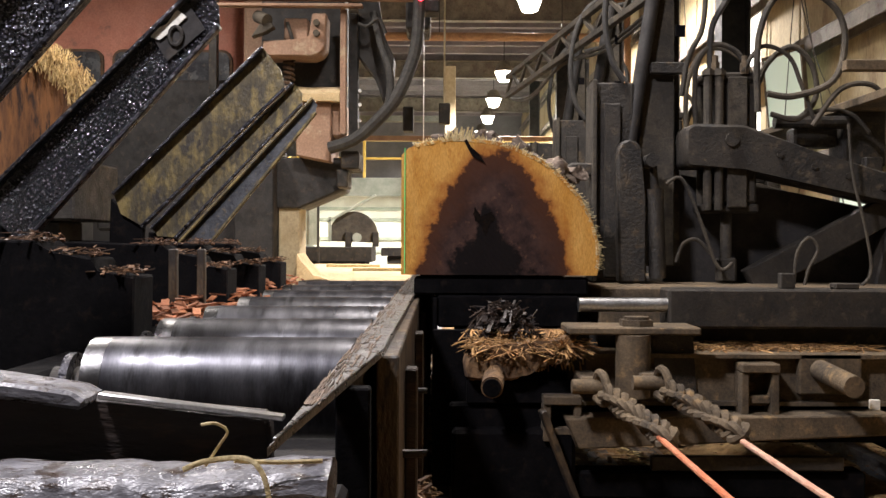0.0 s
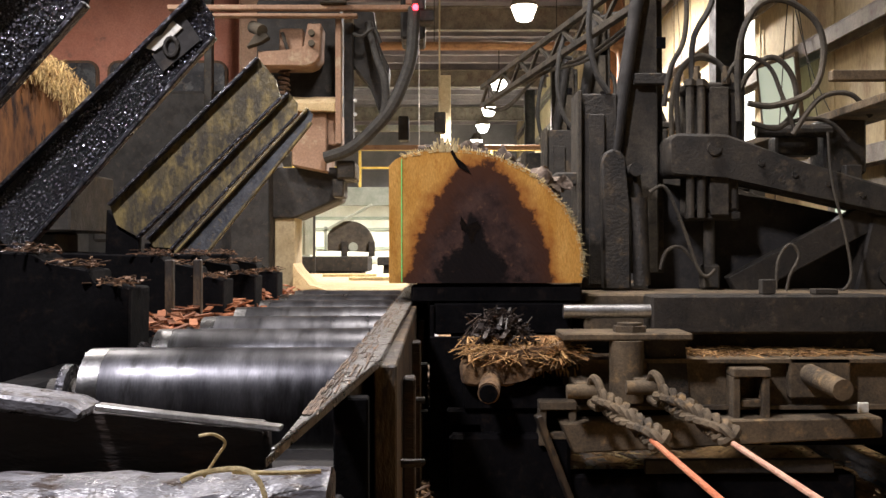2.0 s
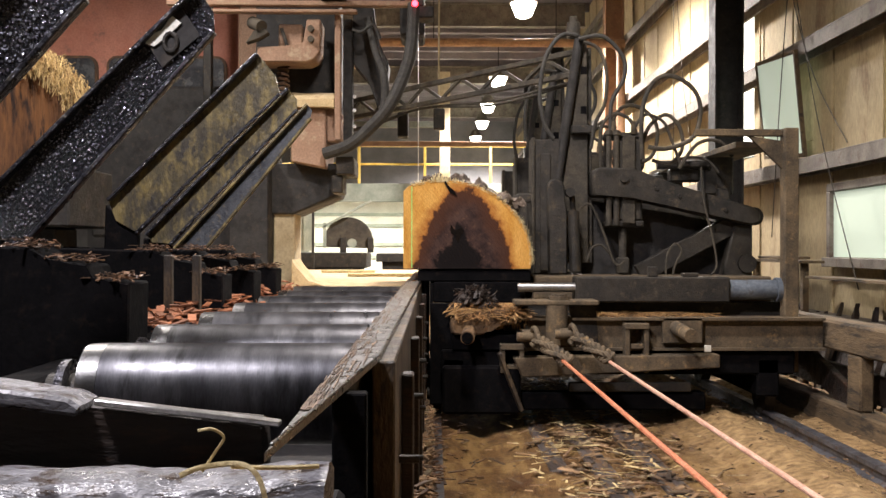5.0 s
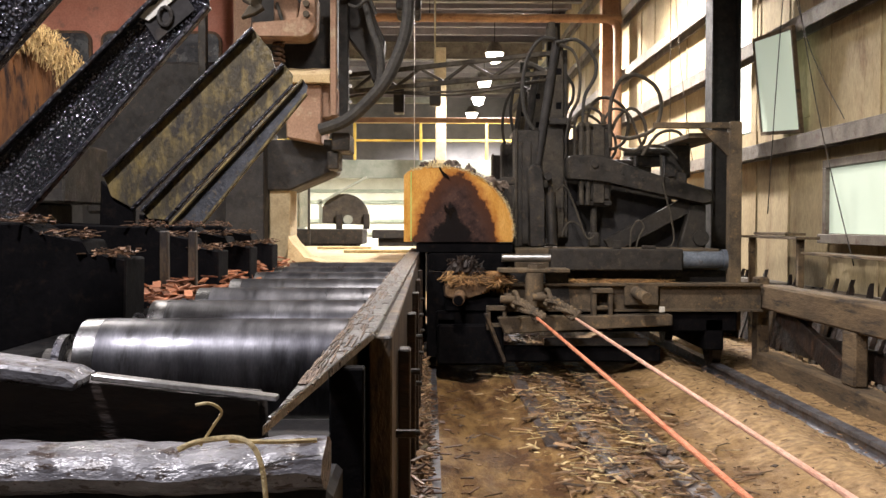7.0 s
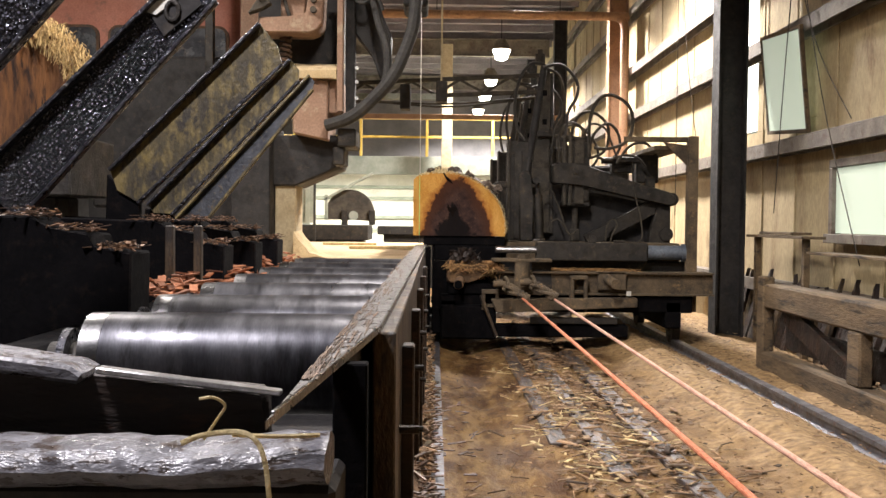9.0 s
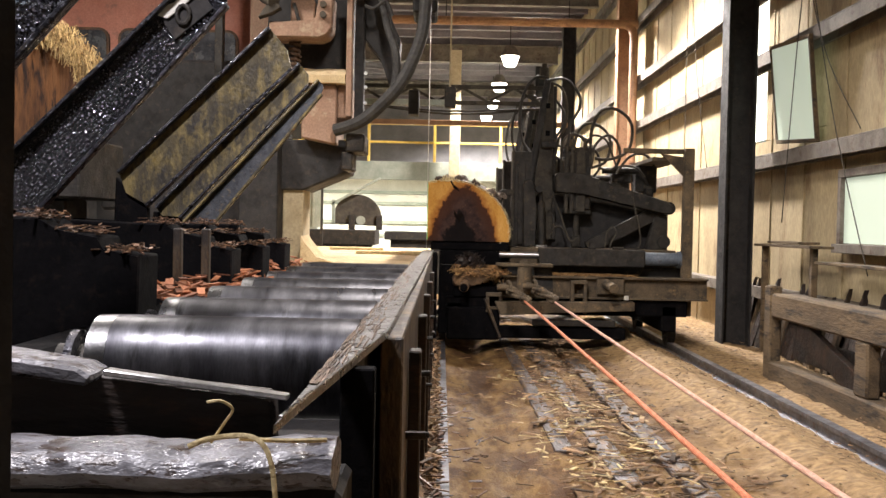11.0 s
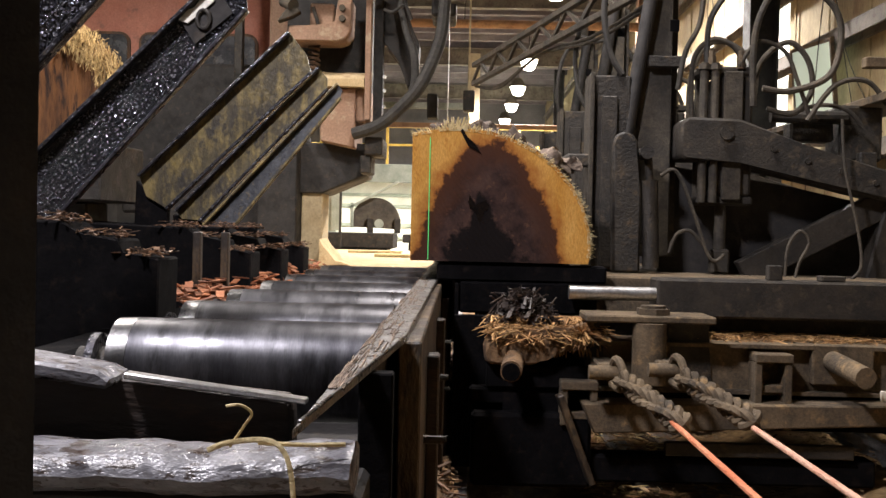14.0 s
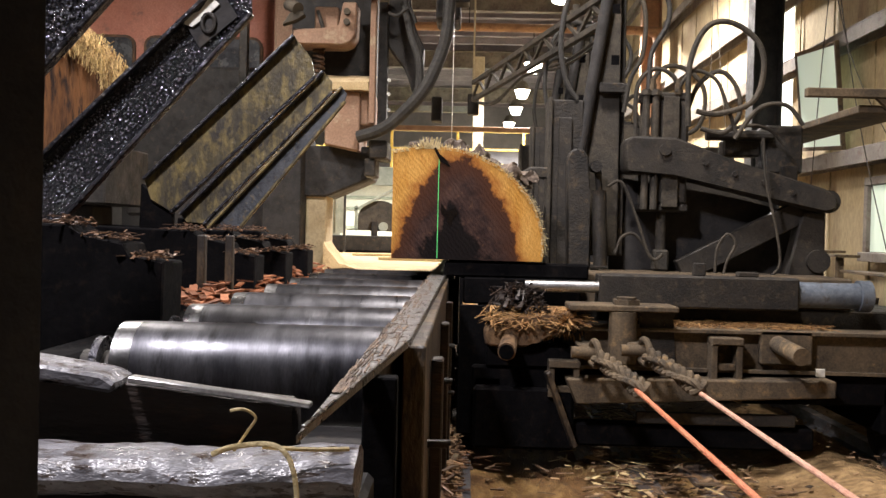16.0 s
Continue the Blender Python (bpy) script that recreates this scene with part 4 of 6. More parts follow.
def roller_table():
    t = thing("roller_conveyor", (-0.55, 2.42, 0.0), "greasy conveyor of worn steel rollers in a steel frame", "conveyor")
    for k in range(7):
        y, r = 2.46 + 0.6 * k, 0.125
        z = 0.864 - r
        s = Shape()
        s.cyl((-0.80, y, z), (-0.2, y, z), r, 56)
        drum = s.add("roller", ROLLER, t, "worn steel roller drum")
        s = Shape()
        s.cyl((-0.85, y, z), (-0.801, y, z), r - 0.002, 56, r)
        s.add("polished_end", BAND, drum, "brightly worn end band")
        s = Shape()
        s.cyl((-0.95, y, z), (-0.851, y, z), 0.05, 20)
        s.add("shaft", STEEL, drum)
        s = Shape()
        s.cyl((-0.2, y, z), (-0.17, y, z), 0.03, 16)
        s.add("shaft", STEEL, drum)
        s = Shape()
        s.cyl((-0.915, y, z), (-0.895, y, z), 0.085, 20)
        s.add("flange", WETSTEEL, drum)
    # near-black colour holds the shade beside the rollers
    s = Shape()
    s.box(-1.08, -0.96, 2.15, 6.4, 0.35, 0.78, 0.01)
    s.add("side_channel", SHADE_GREASE, t)
    s = Shape()
    s.box(-0.96, -0.15, 2.2, 6.3, 0.3, 0.5, 0.01)
    s.add("pan", COLUMN, t)
    s = Shape()
    s.box(-0.95, -0.2, 2.3, 6.2, -0.12, 0.3, 0)
    s.add("base", COLUMN, t)
    # heap of red bark beyond the side channel
    rng = random.Random(3)
    s = Shape()
    for k in range(500):
        x, y = rng.uniform(-1.1, -0.86), rng.uniform(3.3, 6.6)
        z = 0.79 + 0.1 * rng.random() * max(0, 1 - abs(x + 1.0) / 0.2)
        s.beam((x, y, z), (x + rng.uniform(-0.07, 0.07), y + rng.uniform(-0.07, 0.07), z + rng.uniform(-0.02, 0.03)), 0.03, 0.006, 0)
    tagged(s.add("bark_heap", REDCHIPS), "heap of reddish bark chips beside the rollers", "bark chips", "", "stuff")
    rng = random.Random(77)
    s = Shape()
    for k in range(1500):
        u = rng.random() ** 1.6
        x, y = -0.07 + (0.3 if k % 12 == 0 else 0.05) * u, rng.uniform(2.0, 6.5)
        z = 0.004 + 0.05 * rng.random() * (1 - u)
        a = rng.uniform(0, 6.28)
        l = rng.uniform(0.03, 0.1)
        s.beam((x, y, z), (max(-0.07, x + l * math.cos(a)), y + l * math.sin(a), z + rng.uniform(0, 0.012)), rng.uniform(0.005, 0.026), 0.004, 0)
    tagged(s.add("bark_drift", WETCHIPS), "drift of brown bark shreds along the side guard", "bark shreds", "", "stuff")
    # pile of shredded bark against the near end of the side guard
    t = thing("bark_pile", (0.0, 2.6, -0.05), "pile of wet shredded bark against the side guard", "bark pile")
    s = Shape()
    s.prism([(-0.07, -0.08), (-0.07, 0.36), (-0.03, 0.33), (0.02, 0.16), (0.1, -0.08)], 2.1, 3.05)
    rough_up(s, 0.02, 9, 3)
    s.add("core", LITTERED, t)
    s = Shape()
    for k in range(900):
        u = rng.random()
        x, y = -0.065 + 0.16 * u, rng.uniform(2.08, 3.06)
        z = 0.38 - 0.42 * u ** 0.85 + rng.uniform(-0.02, 0.02)
        l, a = rng.uniform(0.02, 0.09), rng.uniform(0, 6.28)
        s.beam((x, y, z), (max(-0.07, x + l * math.cos(a)), y + l * math.sin(a), z + rng.uniform(-0.04, 0.03)), rng.uniform(0.003, 0.018), 0.004, 0)
    tagged(s.add("shred_cover", WETCHIPS, t), kind="stuff")
    # side guard between the rollers and the track
    t = thing("side_guard", (-0.1, 3, 0), "timber and wet steel side guard along the rollers", "guard")
    s = Shape()
    s.box(-0.127, -0.078, 2.04, 8.8, -0.1, 0.866, 0.004)
    rough_up(s, 0.004, 7, 3)
    s.add("guard_timber", GUARDWOOD, t)
    s = Shape()
    s.box(-0.165, -0.108, 1.62, 1.66, -0.1, 0.862, 0.003)
    s.add("end_plate", SHADE_GREASE, t)
    s = Shape()
    s.box(-0.165, -0.15, 1.662, 8.75, 0.4, 0.86, 0.003)
    s.add("inner_skirt", COLUMN, t)
    s = Shape()
    s.box(-0.165, -0.128, 1.67, 1.76, -0.1, 0.39, 0)
    s.add("foot", COLUMN, t)
    s = Shape()
    v = [s.bm.verts.new(p) for p in ((-0.07, 8.8, 0.886), (-0.108, 2.05, 0.878), (-0.15, 1.5, 0.8775), (-0.183, 1.08, 0.877), (-0.182, 1.6, 0.877), (-0.165, 8.8, 0.885))]
    w = [s.bm.verts.new(x.co + Vector((0, 0, -0.01))) for x in v]
    s.bm.faces.new(v), s.bm.faces.new(w[::-1])
    for i in range(6):
        s.bm.faces.new((v[i], w[i], w[(i + 1) % 6], v[(i + 1) % 6]))
    s.add("top_plate", WETPLATE, t, "wet grey plate with bark litter", False)
    for p, q in (((-0.0725, 8.79, 0.888), (-0.1105, 2.05, 0.88)), ((-0.1105, 2.049, 0.88), (-0.1525, 1.5, 0.8795)), ((-0.1525, 1.499, 0.8795), (-0.1815, 1.12, 0.879))):
        s = Shape()
        s.beam(p, q, 0.005, 0.004, 0.001)
        s.add("worn_rim", BAND, t, "bright worn steel rim")
    rng = random.Random(8)
    s = Shape()
    for k in range(330):
        u, q = rng.random() ** 2, rng.random()
        y = 1.35 + 5.5 * u
        x = -0.181 + 0.05 * q ** 1.5 * min(1, (y - 1.0) / 0.8)
        z = 0.8795
        k2 = 0.35 + 0.25 * y
        s.beam((x, y, z), (x + k2 * rng.uniform(-0.003, 0.003), y + k2 * rng.uniform(0.02, 0.16), z + rng.uniform(-0.001, 0.002)), k2 * rng.uniform(0.0008, 0.0035), 0.002, 0)
    tagged(s.add("bark_litter", FINELITTER, t, "brown bark litter"), kind="stuff")
    for y in (2.25, 3.2, 4.2, 5.2, 6.3):
        for z in (0.62, 0.42):
            s = Shape()
            s.cyl((-0.076, y, z), (-0.03, y, z), 0.01, 8)
            s.add("bolt", STEEL, t)
        s = Shape()
        s.box(-0.0745, -0.045, y + 0.1, y + 0.17, 0.0, 0.8, 0.004)
        s.add("stay", DARKWOOD, t)
    # cross timbers before the rollers
    t = thing("cross_timber", (-0.6, 1.8, 0.5), "wet black timber across the end of the rollers", "timber")
    s = Shape()
    s.prism([(-1.2, 0.905), (-0.29, 0.80), (-0.285, 0.6), (-0.285, -0.1), (-1.2, -0.1)], 1.72, 1.77, bevel=0.01)
    rough_up(s, 0.006, 9, 3)
    s.add("timber_body", DARKWOOD, t)
    s = Shape()
    s.prism([(-0.58, 0.842), (-0.262, 0.803), (-0.262, 0.794), (-0.58, 0.831)], 1.69, 1.722, bevel=0.002)
    s.add("steel_strip", CHROME, t, "bright worn steel strip")
    s = Shape()
    s.prism([(-1.2, 0.925), (-0.62, 0.85), (-0.59, 0.832), (-0.6, 0.818), (-1.2, 0.885)], 1.67, 1.77, bevel=0.006)
    rough_up(s, 0.006, 14, 2)
    s.add("wet_slat", WETBARK, t)
    t = thing("bark_slab", (-0.5, 1.45, 0.7), "grey wet peeled slab lying across the foreground", "slab")
    s = Shape()
    n, m2 = 60, 12
    rings = []
    for i in range(n + 1):
        x = -0.95 + 0.80 * i / n
        zc = 0.75 - 0.01 * math.sin((x + 0.95) * 3.6) + 0.006 * noise.noise(Vector((x * 7, 0, 0)))
        hh = 0.037 + 0.006 * noise.noise(Vector((x * 5, 4, 0)))
        ring = []
        for k in range(m2):
            a = 2 * math.pi * k / m2
            yy, zz = 0.07 * math.cos(a), hh * math.sin(a)
            p = Vector((x, 1.45 + yy, zc + zz))
            ring.append(s.bm.verts.new(p + 0.004 * noise.noise_vector(p * 25)))
        rings.append(ring)
    for a, b in zip(rings, rings[1:]):
        for k in range(m2):
            s.bm.faces.new((a[k], a[(k + 1) % m2], b[(k + 1) % m2], b[k]))
    s.bm.faces.new(rings[0]), s.bm.faces.new(rings[-1])
    s.add("slab_wood", WETBARK, t)
    t = thing("slab_bearer", (-0.5, 1.5, 0.3), "black steel bearer under the slab", "bearer")
    s = Shape()
    s.box(-1.1, -0.14, 1.42, 1.6, 0.4, 0.712, 0.01)
    s.box(-1.1, -0.2, 1.45, 1.58, -0.12, 0.4, 0)
    s.add("bearer_bar", COLUMN, t)
    t = thing("bark_strip", (-0.28, 1.38, 0.79), "pale yellow curled strip of bast lying on the slab", "bark strip")
    for pts, r in (([(-0.35, 1.375, 0.785), (-0.32, 1.37, 0.797), (-0.27, 1.37, 0.802), (-0.245, 1.365, 0.79), (-0.232, 1.36, 0.76), (-0.226, 1.36, 0.71)], 0.0042),
                   ([(-0.32, 1.38, 0.79), (-0.30, 1.38, 0.82), (-0.29, 1.38, 0.838), (-0.305, 1.37, 0.85), (-0.325, 1.37, 0.848)], 0.0022),
                   ([(-0.28, 1.38, 0.797), (-0.22, 1.4, 0.793), (-0.16, 1.42, 0.793)], 0.0035)):
        s = Shape()
        s.tube(pts, r, 6)
        for v in s.bm.verts:
            v.co.y = 1.37 + (v.co.y - 1.37) * 0.5
        s.add("strip", FIBRE, t)
    # the near post that edges into view
    t = thing("near_post", (-0.12, 0.2, 0.5), "dark brown steel post close to the camera", "post")
    s = Shape()
    s.prism([(-0.32, 0.5), (-0.2195, 0.5), (-0.224, 0.504), (-0.26, 0.56), (-0.32, 0.56)], -0.12, 2.2, axis='z')
    s.add("post_bar", COLUMN, t)


def track():
    for x, h in ((0.02, 0.0), (2.2, 0.04)):
        s = Shape()
        s.prism([(x - 0.06, h - 0.1), (x + 0.06, h - 0.1), (x + 0.06, h - 0.085), (x + 0.012, h - 0.07), (x + 0.012, h - 0.035), (x + 0.032, h - 0.025), (x + 0.032, h), (x - 0.032, h),
                 (x - 0.032, h - 0.025), (x - 0.012, h - 0.035), (x - 0.012, h - 0.07), (x - 0.06, h - 0.085)], -6, 15)
        tagged(s.add("rail", RAILSTEEL), "worn carriage rail half buried in sawdust", "rail", "carriage rails", "structure")
    rng = random.Random(2)
    s = Shape()
    verts, faces = [], []

    def chip(x, y, z, ln, wd, a, tilt, th):
        m = Matrix.Translation((x, y, z)) @ Matrix.Rotation(a, 4, "Z") @ Matrix.Rotation(tilt, 4, "Y")
        k = len(verts)
        for dx, dy, dz in ((-1, -1, 0), (1, -0.7, 0), (1, 0.7, 0), (-1, 1, 0), (-0.9, -0.8, 1), (0.9, -0.6, 1), (0.9, 0.6, 1), (-0.9, 0.8, 1)):
            verts.append(m @ Vector((dx * ln / 2, dy * wd / 2, dz * th)))
        faces.extend([tuple(k + i for i in f) for f in ((3, 2, 1, 0), (4, 5, 6, 7), (0, 1, 5, 4), (1, 2, 6, 5), (2, 3, 7, 6), (3, 0, 4, 7))])

    for k in range(2600):
        y = 2.2 + 9 * rng.random() ** 1.7
        x = rng.choice((rng.gauss(0.95, 0.22), rng.gauss(1.0, 0.18), rng.uniform(0.55, 1.5), rng.uniform(0.1, 3.0)))
        if x < 0.06 or x > 3.1 or abs(x - 2.2) < 0.05:
            continue
        ridge = 0.13 * math.exp(-((x - 1.78) / 0.2) ** 2) * 0.95
        if ridge > 0.02 and rng.random() < 0.75:
            continue
        heap = 0.06 * math.exp(-((x - 2.75) / 0.4) ** 2)
        chip(x, y, -0.035 + ridge + heap + rng.uniform(0, 0.02), 0.018 + 0.13 * rng.random() ** 2.2, 0.004 + 0.03 * rng.random() ** 2, rng.uniform(0, 6.3), rng.uniform(-0.2, 0.2), 0.004)
    for k in range(1300):
        x, y = rng.uniform(1.35, 3.0), 2.5 + 8 * rng.random() ** 1.5
        ridge = 0.15 * math.exp(-((x - 1.8) / 0.22) ** 2) * 0.85 + 0.06 * math.exp(-((x - 2.75) / 0.4) ** 2)
        if abs(x - 2.2) > 0.06:
            chip(x, y, -0.03 + ridge + 0.02 * rng.random(), 0.008 + 0.03 * rng.random() ** 2, 0.004 + 0.01 * rng.random(), rng.uniform(0, 6.3), rng.uniform(-0.3, 0.3), 0.004)
    for k in range(1500):
        y = 1.9 + 7 * rng.random() ** 1.4
        chip(rng.uniform(-0.055, -0.025), y, -0.02 + 0.12 * rng.random(), rng.uniform(0.03, 0.12), rng.uniform(0.01, 0.035), rng.uniform(0, 6.3), rng.uniform(-0.7, 0.7), 0.007)
    for k in range(130):
        y = 2.2 + 8 * rng.random() ** 1.6
        chip(rng.gauss(0.92, 0.24), y, -0.025 + 0.012 * rng.random(), rng.uniform(0.05, 0.13), rng.uniform(0.015, 0.05), rng.uniform(0, 6.3), rng.uniform(-0.15, 0.15), 0.006)
    me = bpy.data.meshes.new("bark_chips")
    me.from_pydata(verts, [], faces)
    me.materials.append(CHIPS)
    tagged(new("bark_chips", me), "loose bark chips and splinters strewn over the track", "bark chips", "", "stuff")
    verts, faces = [], []
    for k in range(1000):
        x, y = rng.gauss(0.82, 0.22), 2.2 + 5.5 * rng.random() ** 2
        if 0.45 < x < 1.4 and noise.noise(Vector((x * 3.5, y * 1.8, 8))) > -0.08:
            chip(x, y, -0.03 + rng.uniform(0, 0.025), 0.025 + 0.13 * rng.random() ** 2, 0.003 + 0.026 * rng.random() ** 3, rng.gauss(0.3, 1.0), rng.uniform(-0.2, 0.2), 0.003)
    me = bpy.data.meshes.new("straw_shreds")
    me.from_pydata(verts, [], faces)
    me.materials.append(STRAW)
    tagged(new("straw_shreds", me), "pale straw-coloured bast shreds strewn over the track", "bast shreds", "", "stuff")
    # flat planks sunk in the bed
    for x0, x1, y0, y1 in ((1.1, 1.22, 3.2, 8.6), (0.81, 0.93, 4.4, 10.6), (0.6, 0.7, 5.0, 12.0)):
        t = thing("sunken_plank", (x0, y0, -0.03), "wet grey plank half buried in sawdust", "plank", "sunken planks")
        s = Shape()
        s.box(x0, x1, y0, y1, -0.12, -0.03, 0.004)
        s.add("plank_wood", PLANKWOOD, t)


def timber_bench():
    t = thing("timber_trestle", (2.6, 6.3, 0), "rough timber trestle bench beside the track", "trestle")
    s = Shape()
    s.box(2.5, 2.7, 4.2, 7.45, 0.465, 0.645, 0.014)
    rough_up(s, 0.008, 5, 3)
    s.add("top_timber", TIMBER, t)
    for y0, y1, z1 in ((7.455, 7.6, 0.7), (5.75, 5.93, 0.463), (4.25, 4.42, 0.463)):
        s = Shape()
        s.box(2.5, 2.59, y0, y1, -0.08 if y0 > 7 else 0.135, z1, 0.012)
        rough_up(s, 0.005, 8, 2)
        s.add("post", TIMBER, t)
    s = Shape()
    s.box(2.49, 2.64, 4.2, 7.45, -0.08, 0.132, 0.012)
    rough_up(s, 0.006, 6, 3)
    s.add("sill_timber", TIMBER, t)
    s = Shape()
    s.beam((2.6, 7.25, 0.46), (2.6, 6.05, 0.15), 0.05, 0.16)
    s.add("brace", DARKWOOD, t)
    s = Shape()
    s.box(2.66, 2.7, 4.4, 7.4, 0.16, 0.34, 0.006)
    s.add("back_rail", DARKWOOD, t)
    # shelf boards on the wall
    t = thing("wall_shelf", (3.2, 9, 0.9), "loose boards on a wall shelf", "shelf")
    for k, (y0, y1, z) in enumerate(((7.9, 9.3, 0.98), (8.2, 9.0, 1.01), (6.2, 7.9, 0.86))):
        s = Shape()
        s.box(2.95 + 0.02 * k, 3.15, y0, y1, z, z + 0.022, 0.003)
        s.add("board", TIMBER, t)
    for y in (8.0, 9.2):
        s = Shape()
        s.box(3.0, 3.05, y - 0.03, y + 0.03, -0.12, 0.978, 0.004)
        s.add("leg", TIMBER, t)
    for k in range(44):
        y = 2.0 + 0.19 * k
        t = thing("wall_board", (3.29, y, -0.1), "dirty upright board along the foot of the wall", "board", "wall boards")
        s = Shape()
        s.box(3.272, 3.296, y, y + 0.182, -0.12, 0.53, 0.003)
        s.add("board_wood", GUARDWOOD if k % 3 else TIMBER, t)
    rng = random.Random(12)
    for k in range(46):
        y = 4.4 + 0.13 * k + rng.uniform(-0.05, 0.05)
        h, w, lean = rng.uniform(0.3, 0.72), rng.uniform(0.04, 0.12), rng.uniform(0.08, 0.24)
        t = thing("slab_offcut", (3.2, y, -0.1), "dark ragged slab offcut leaning on the wall", "offcut", "slab offcuts")
        s = Shape()
        s.prism([(y, -0.1), (y + w, -0.1), (y + w * 0.95, h * 0.7), (y + w * 0.8, h * 0.86), (y + w * rng.uniform(0.3, 0.7), h), (y + w * 0.15, h * rng.uniform(0.75, 0.95)), (y - 0.01, h * 0.5)], 0, 0.03, axis="x")
        for v in s.bm.verts:
            v.co.x += 3.22 - lean * (1 - (v.co.z + 0.1) / (h + 0.1)) - 0.01
        rough_up(s, 0.012, 14, 2)
        s.add("slab_bark", DARKWOOD if k % 5 else GUARDWOOD, t)
    # slack cords on the wall
    for pts in ([(3.1, 8.3, 4.5), (3.1, 8.7, 2.9), (3.1, 9.0, 1.2)], [(3.12, 8.9, 4.4), (3.12, 8.0, 2.2), (3.12, 7.2, 0.8)], [(3.12, 9.0, 4.2), (3.12, 8.2, 2.7), (3.12, 7.4, 1.9)],
                [(3.1, 13.0, 6.3), (3.1, 12.3, 3.4), (3.15, 11.8, 1.87)], [(3.05, 12.5, 6.3), (3.05, 12.5, 3.5), (3.05, 12.5, 1.2)]):
        t = thing("cord", pts[0], "thin slack cord hanging against the wall", "cord", "wall cords")
        s = Shape()
        s.tube(pts, 0.0045, 6)
        s.add("cord_line", DUSTY, t)


# ---- carriage ----
def carriage():
    t = thing("log_carriage", (0, 0, 0), "dusty steel sawmill log carriage with knees and hydraulic dogs", "log carriage")
    # frame underparts: shade beneath the carriage is put into their near-black colour
    for x0, x1, y0, y1 in ((0.45, 1.72, -0.24, -0.12), (0.1, 1.9, 3.3, 3.45)):
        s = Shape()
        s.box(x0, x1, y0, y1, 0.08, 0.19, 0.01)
        s.add("end_beam", SHADE_GREASE, t)
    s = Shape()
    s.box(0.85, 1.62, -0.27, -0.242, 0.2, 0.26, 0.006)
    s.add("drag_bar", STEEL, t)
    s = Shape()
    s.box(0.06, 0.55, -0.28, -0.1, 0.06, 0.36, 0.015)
    s.add("wheel_guard", SHADE_GREASE, t)
    s = Shape()
    s.beam((0.41, -0.33, 0.45), (0.55, -0.31, 0.09), 0.06, 0.025, 0.004)
    s.add("leaning_slat", GUARDWOOD, t, "brown slat leaning on the frame")
    s = Shape()
    s.prism([(0.55, 0.3), (1.78, 0.36), (1.78, 0.44), (0.5, 0.42)], -0.35, -0.19, bevel=0.006)
    s.add("bumper_plate", SAWDUSTED, t)
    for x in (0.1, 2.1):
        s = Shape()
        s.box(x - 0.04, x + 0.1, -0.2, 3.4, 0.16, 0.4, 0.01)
        s.add("side_sill", SHADE_GREASE, t)
    for x in (0.02, 2.2):
        for y in (0.1, 1.6, 3.1):
            s = Shape()
            s.cyl((x - 0.035, y, 0.14), (x + 0.035, y, 0.14), 0.138, 28)
            s.cyl((x - 0.06, y, 0.14), (x + 0.06, y, 0.14), 0.04, 16)
            s.add("wheel", STEEL, t)
    for y in (-0.1, 1.35, 2.8):
        s = Shape()
        s.prism([(y - 0.14, 0.455), (y + 0.1, 0.455), (y + 0.1, 0.47), (y - 0.07, 0.47), (y - 0.07, 0.645), (y + 0.1, 0.645), (y + 0.1, 0.66), (y - 0.14, 0.66), (y - 0.14, 0.645), (y - 0.09, 0.645), (y - 0.09, 0.47), (y - 0.14, 0.47)], 0.56, 2.48, axis="x")
        s.add("headblock_beam", SAWDUSTED, t)
        s = Shape()
        s.prism([(0.12, 0.555), (0.11, 0.63), (0.16, 0.69), (0.4, 0.70), (0.55, 0.735), (0.55, 0.65), (0.45, 0.62), (0.36, 0.6), (0.3, 0.555)], y - 0.17, y + 0.12, bevel=0.012)
        rough_up(s, 0.016, 12, 3)
        s.add("headblock_base", LITTERED, t)
        # seat, cross member, top and riser: colour carries the log's shade
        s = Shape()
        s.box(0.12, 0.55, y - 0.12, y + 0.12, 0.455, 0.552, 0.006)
        s.add("headblock_seat", SHADE_GREASE, t)
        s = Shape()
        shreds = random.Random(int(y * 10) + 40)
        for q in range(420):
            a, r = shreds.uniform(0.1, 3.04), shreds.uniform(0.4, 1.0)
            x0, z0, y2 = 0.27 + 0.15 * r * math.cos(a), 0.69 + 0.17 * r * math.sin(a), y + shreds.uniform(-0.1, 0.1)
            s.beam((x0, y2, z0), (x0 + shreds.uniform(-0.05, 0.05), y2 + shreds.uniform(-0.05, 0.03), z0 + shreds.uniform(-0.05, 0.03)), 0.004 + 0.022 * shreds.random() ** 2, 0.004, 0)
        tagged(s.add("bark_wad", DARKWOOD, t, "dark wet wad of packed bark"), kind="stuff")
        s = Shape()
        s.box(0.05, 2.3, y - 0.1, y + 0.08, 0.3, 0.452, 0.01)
        s.add("cross_member", SHADE_GREASE, t)
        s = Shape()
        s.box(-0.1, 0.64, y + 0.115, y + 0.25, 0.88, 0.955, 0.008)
        s.add("headblock_top", SHADE_GREASE, t)
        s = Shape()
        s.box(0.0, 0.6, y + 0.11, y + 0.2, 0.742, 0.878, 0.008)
        s.add("headblock_riser", SHADE_GREASE, t)
    # two black panels added to hide the lit hall behind, standing for shade
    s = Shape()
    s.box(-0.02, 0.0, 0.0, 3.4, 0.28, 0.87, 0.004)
    s.add("inner_skirt", SHADE_GREASE, t)
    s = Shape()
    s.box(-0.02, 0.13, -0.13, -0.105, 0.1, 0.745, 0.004)
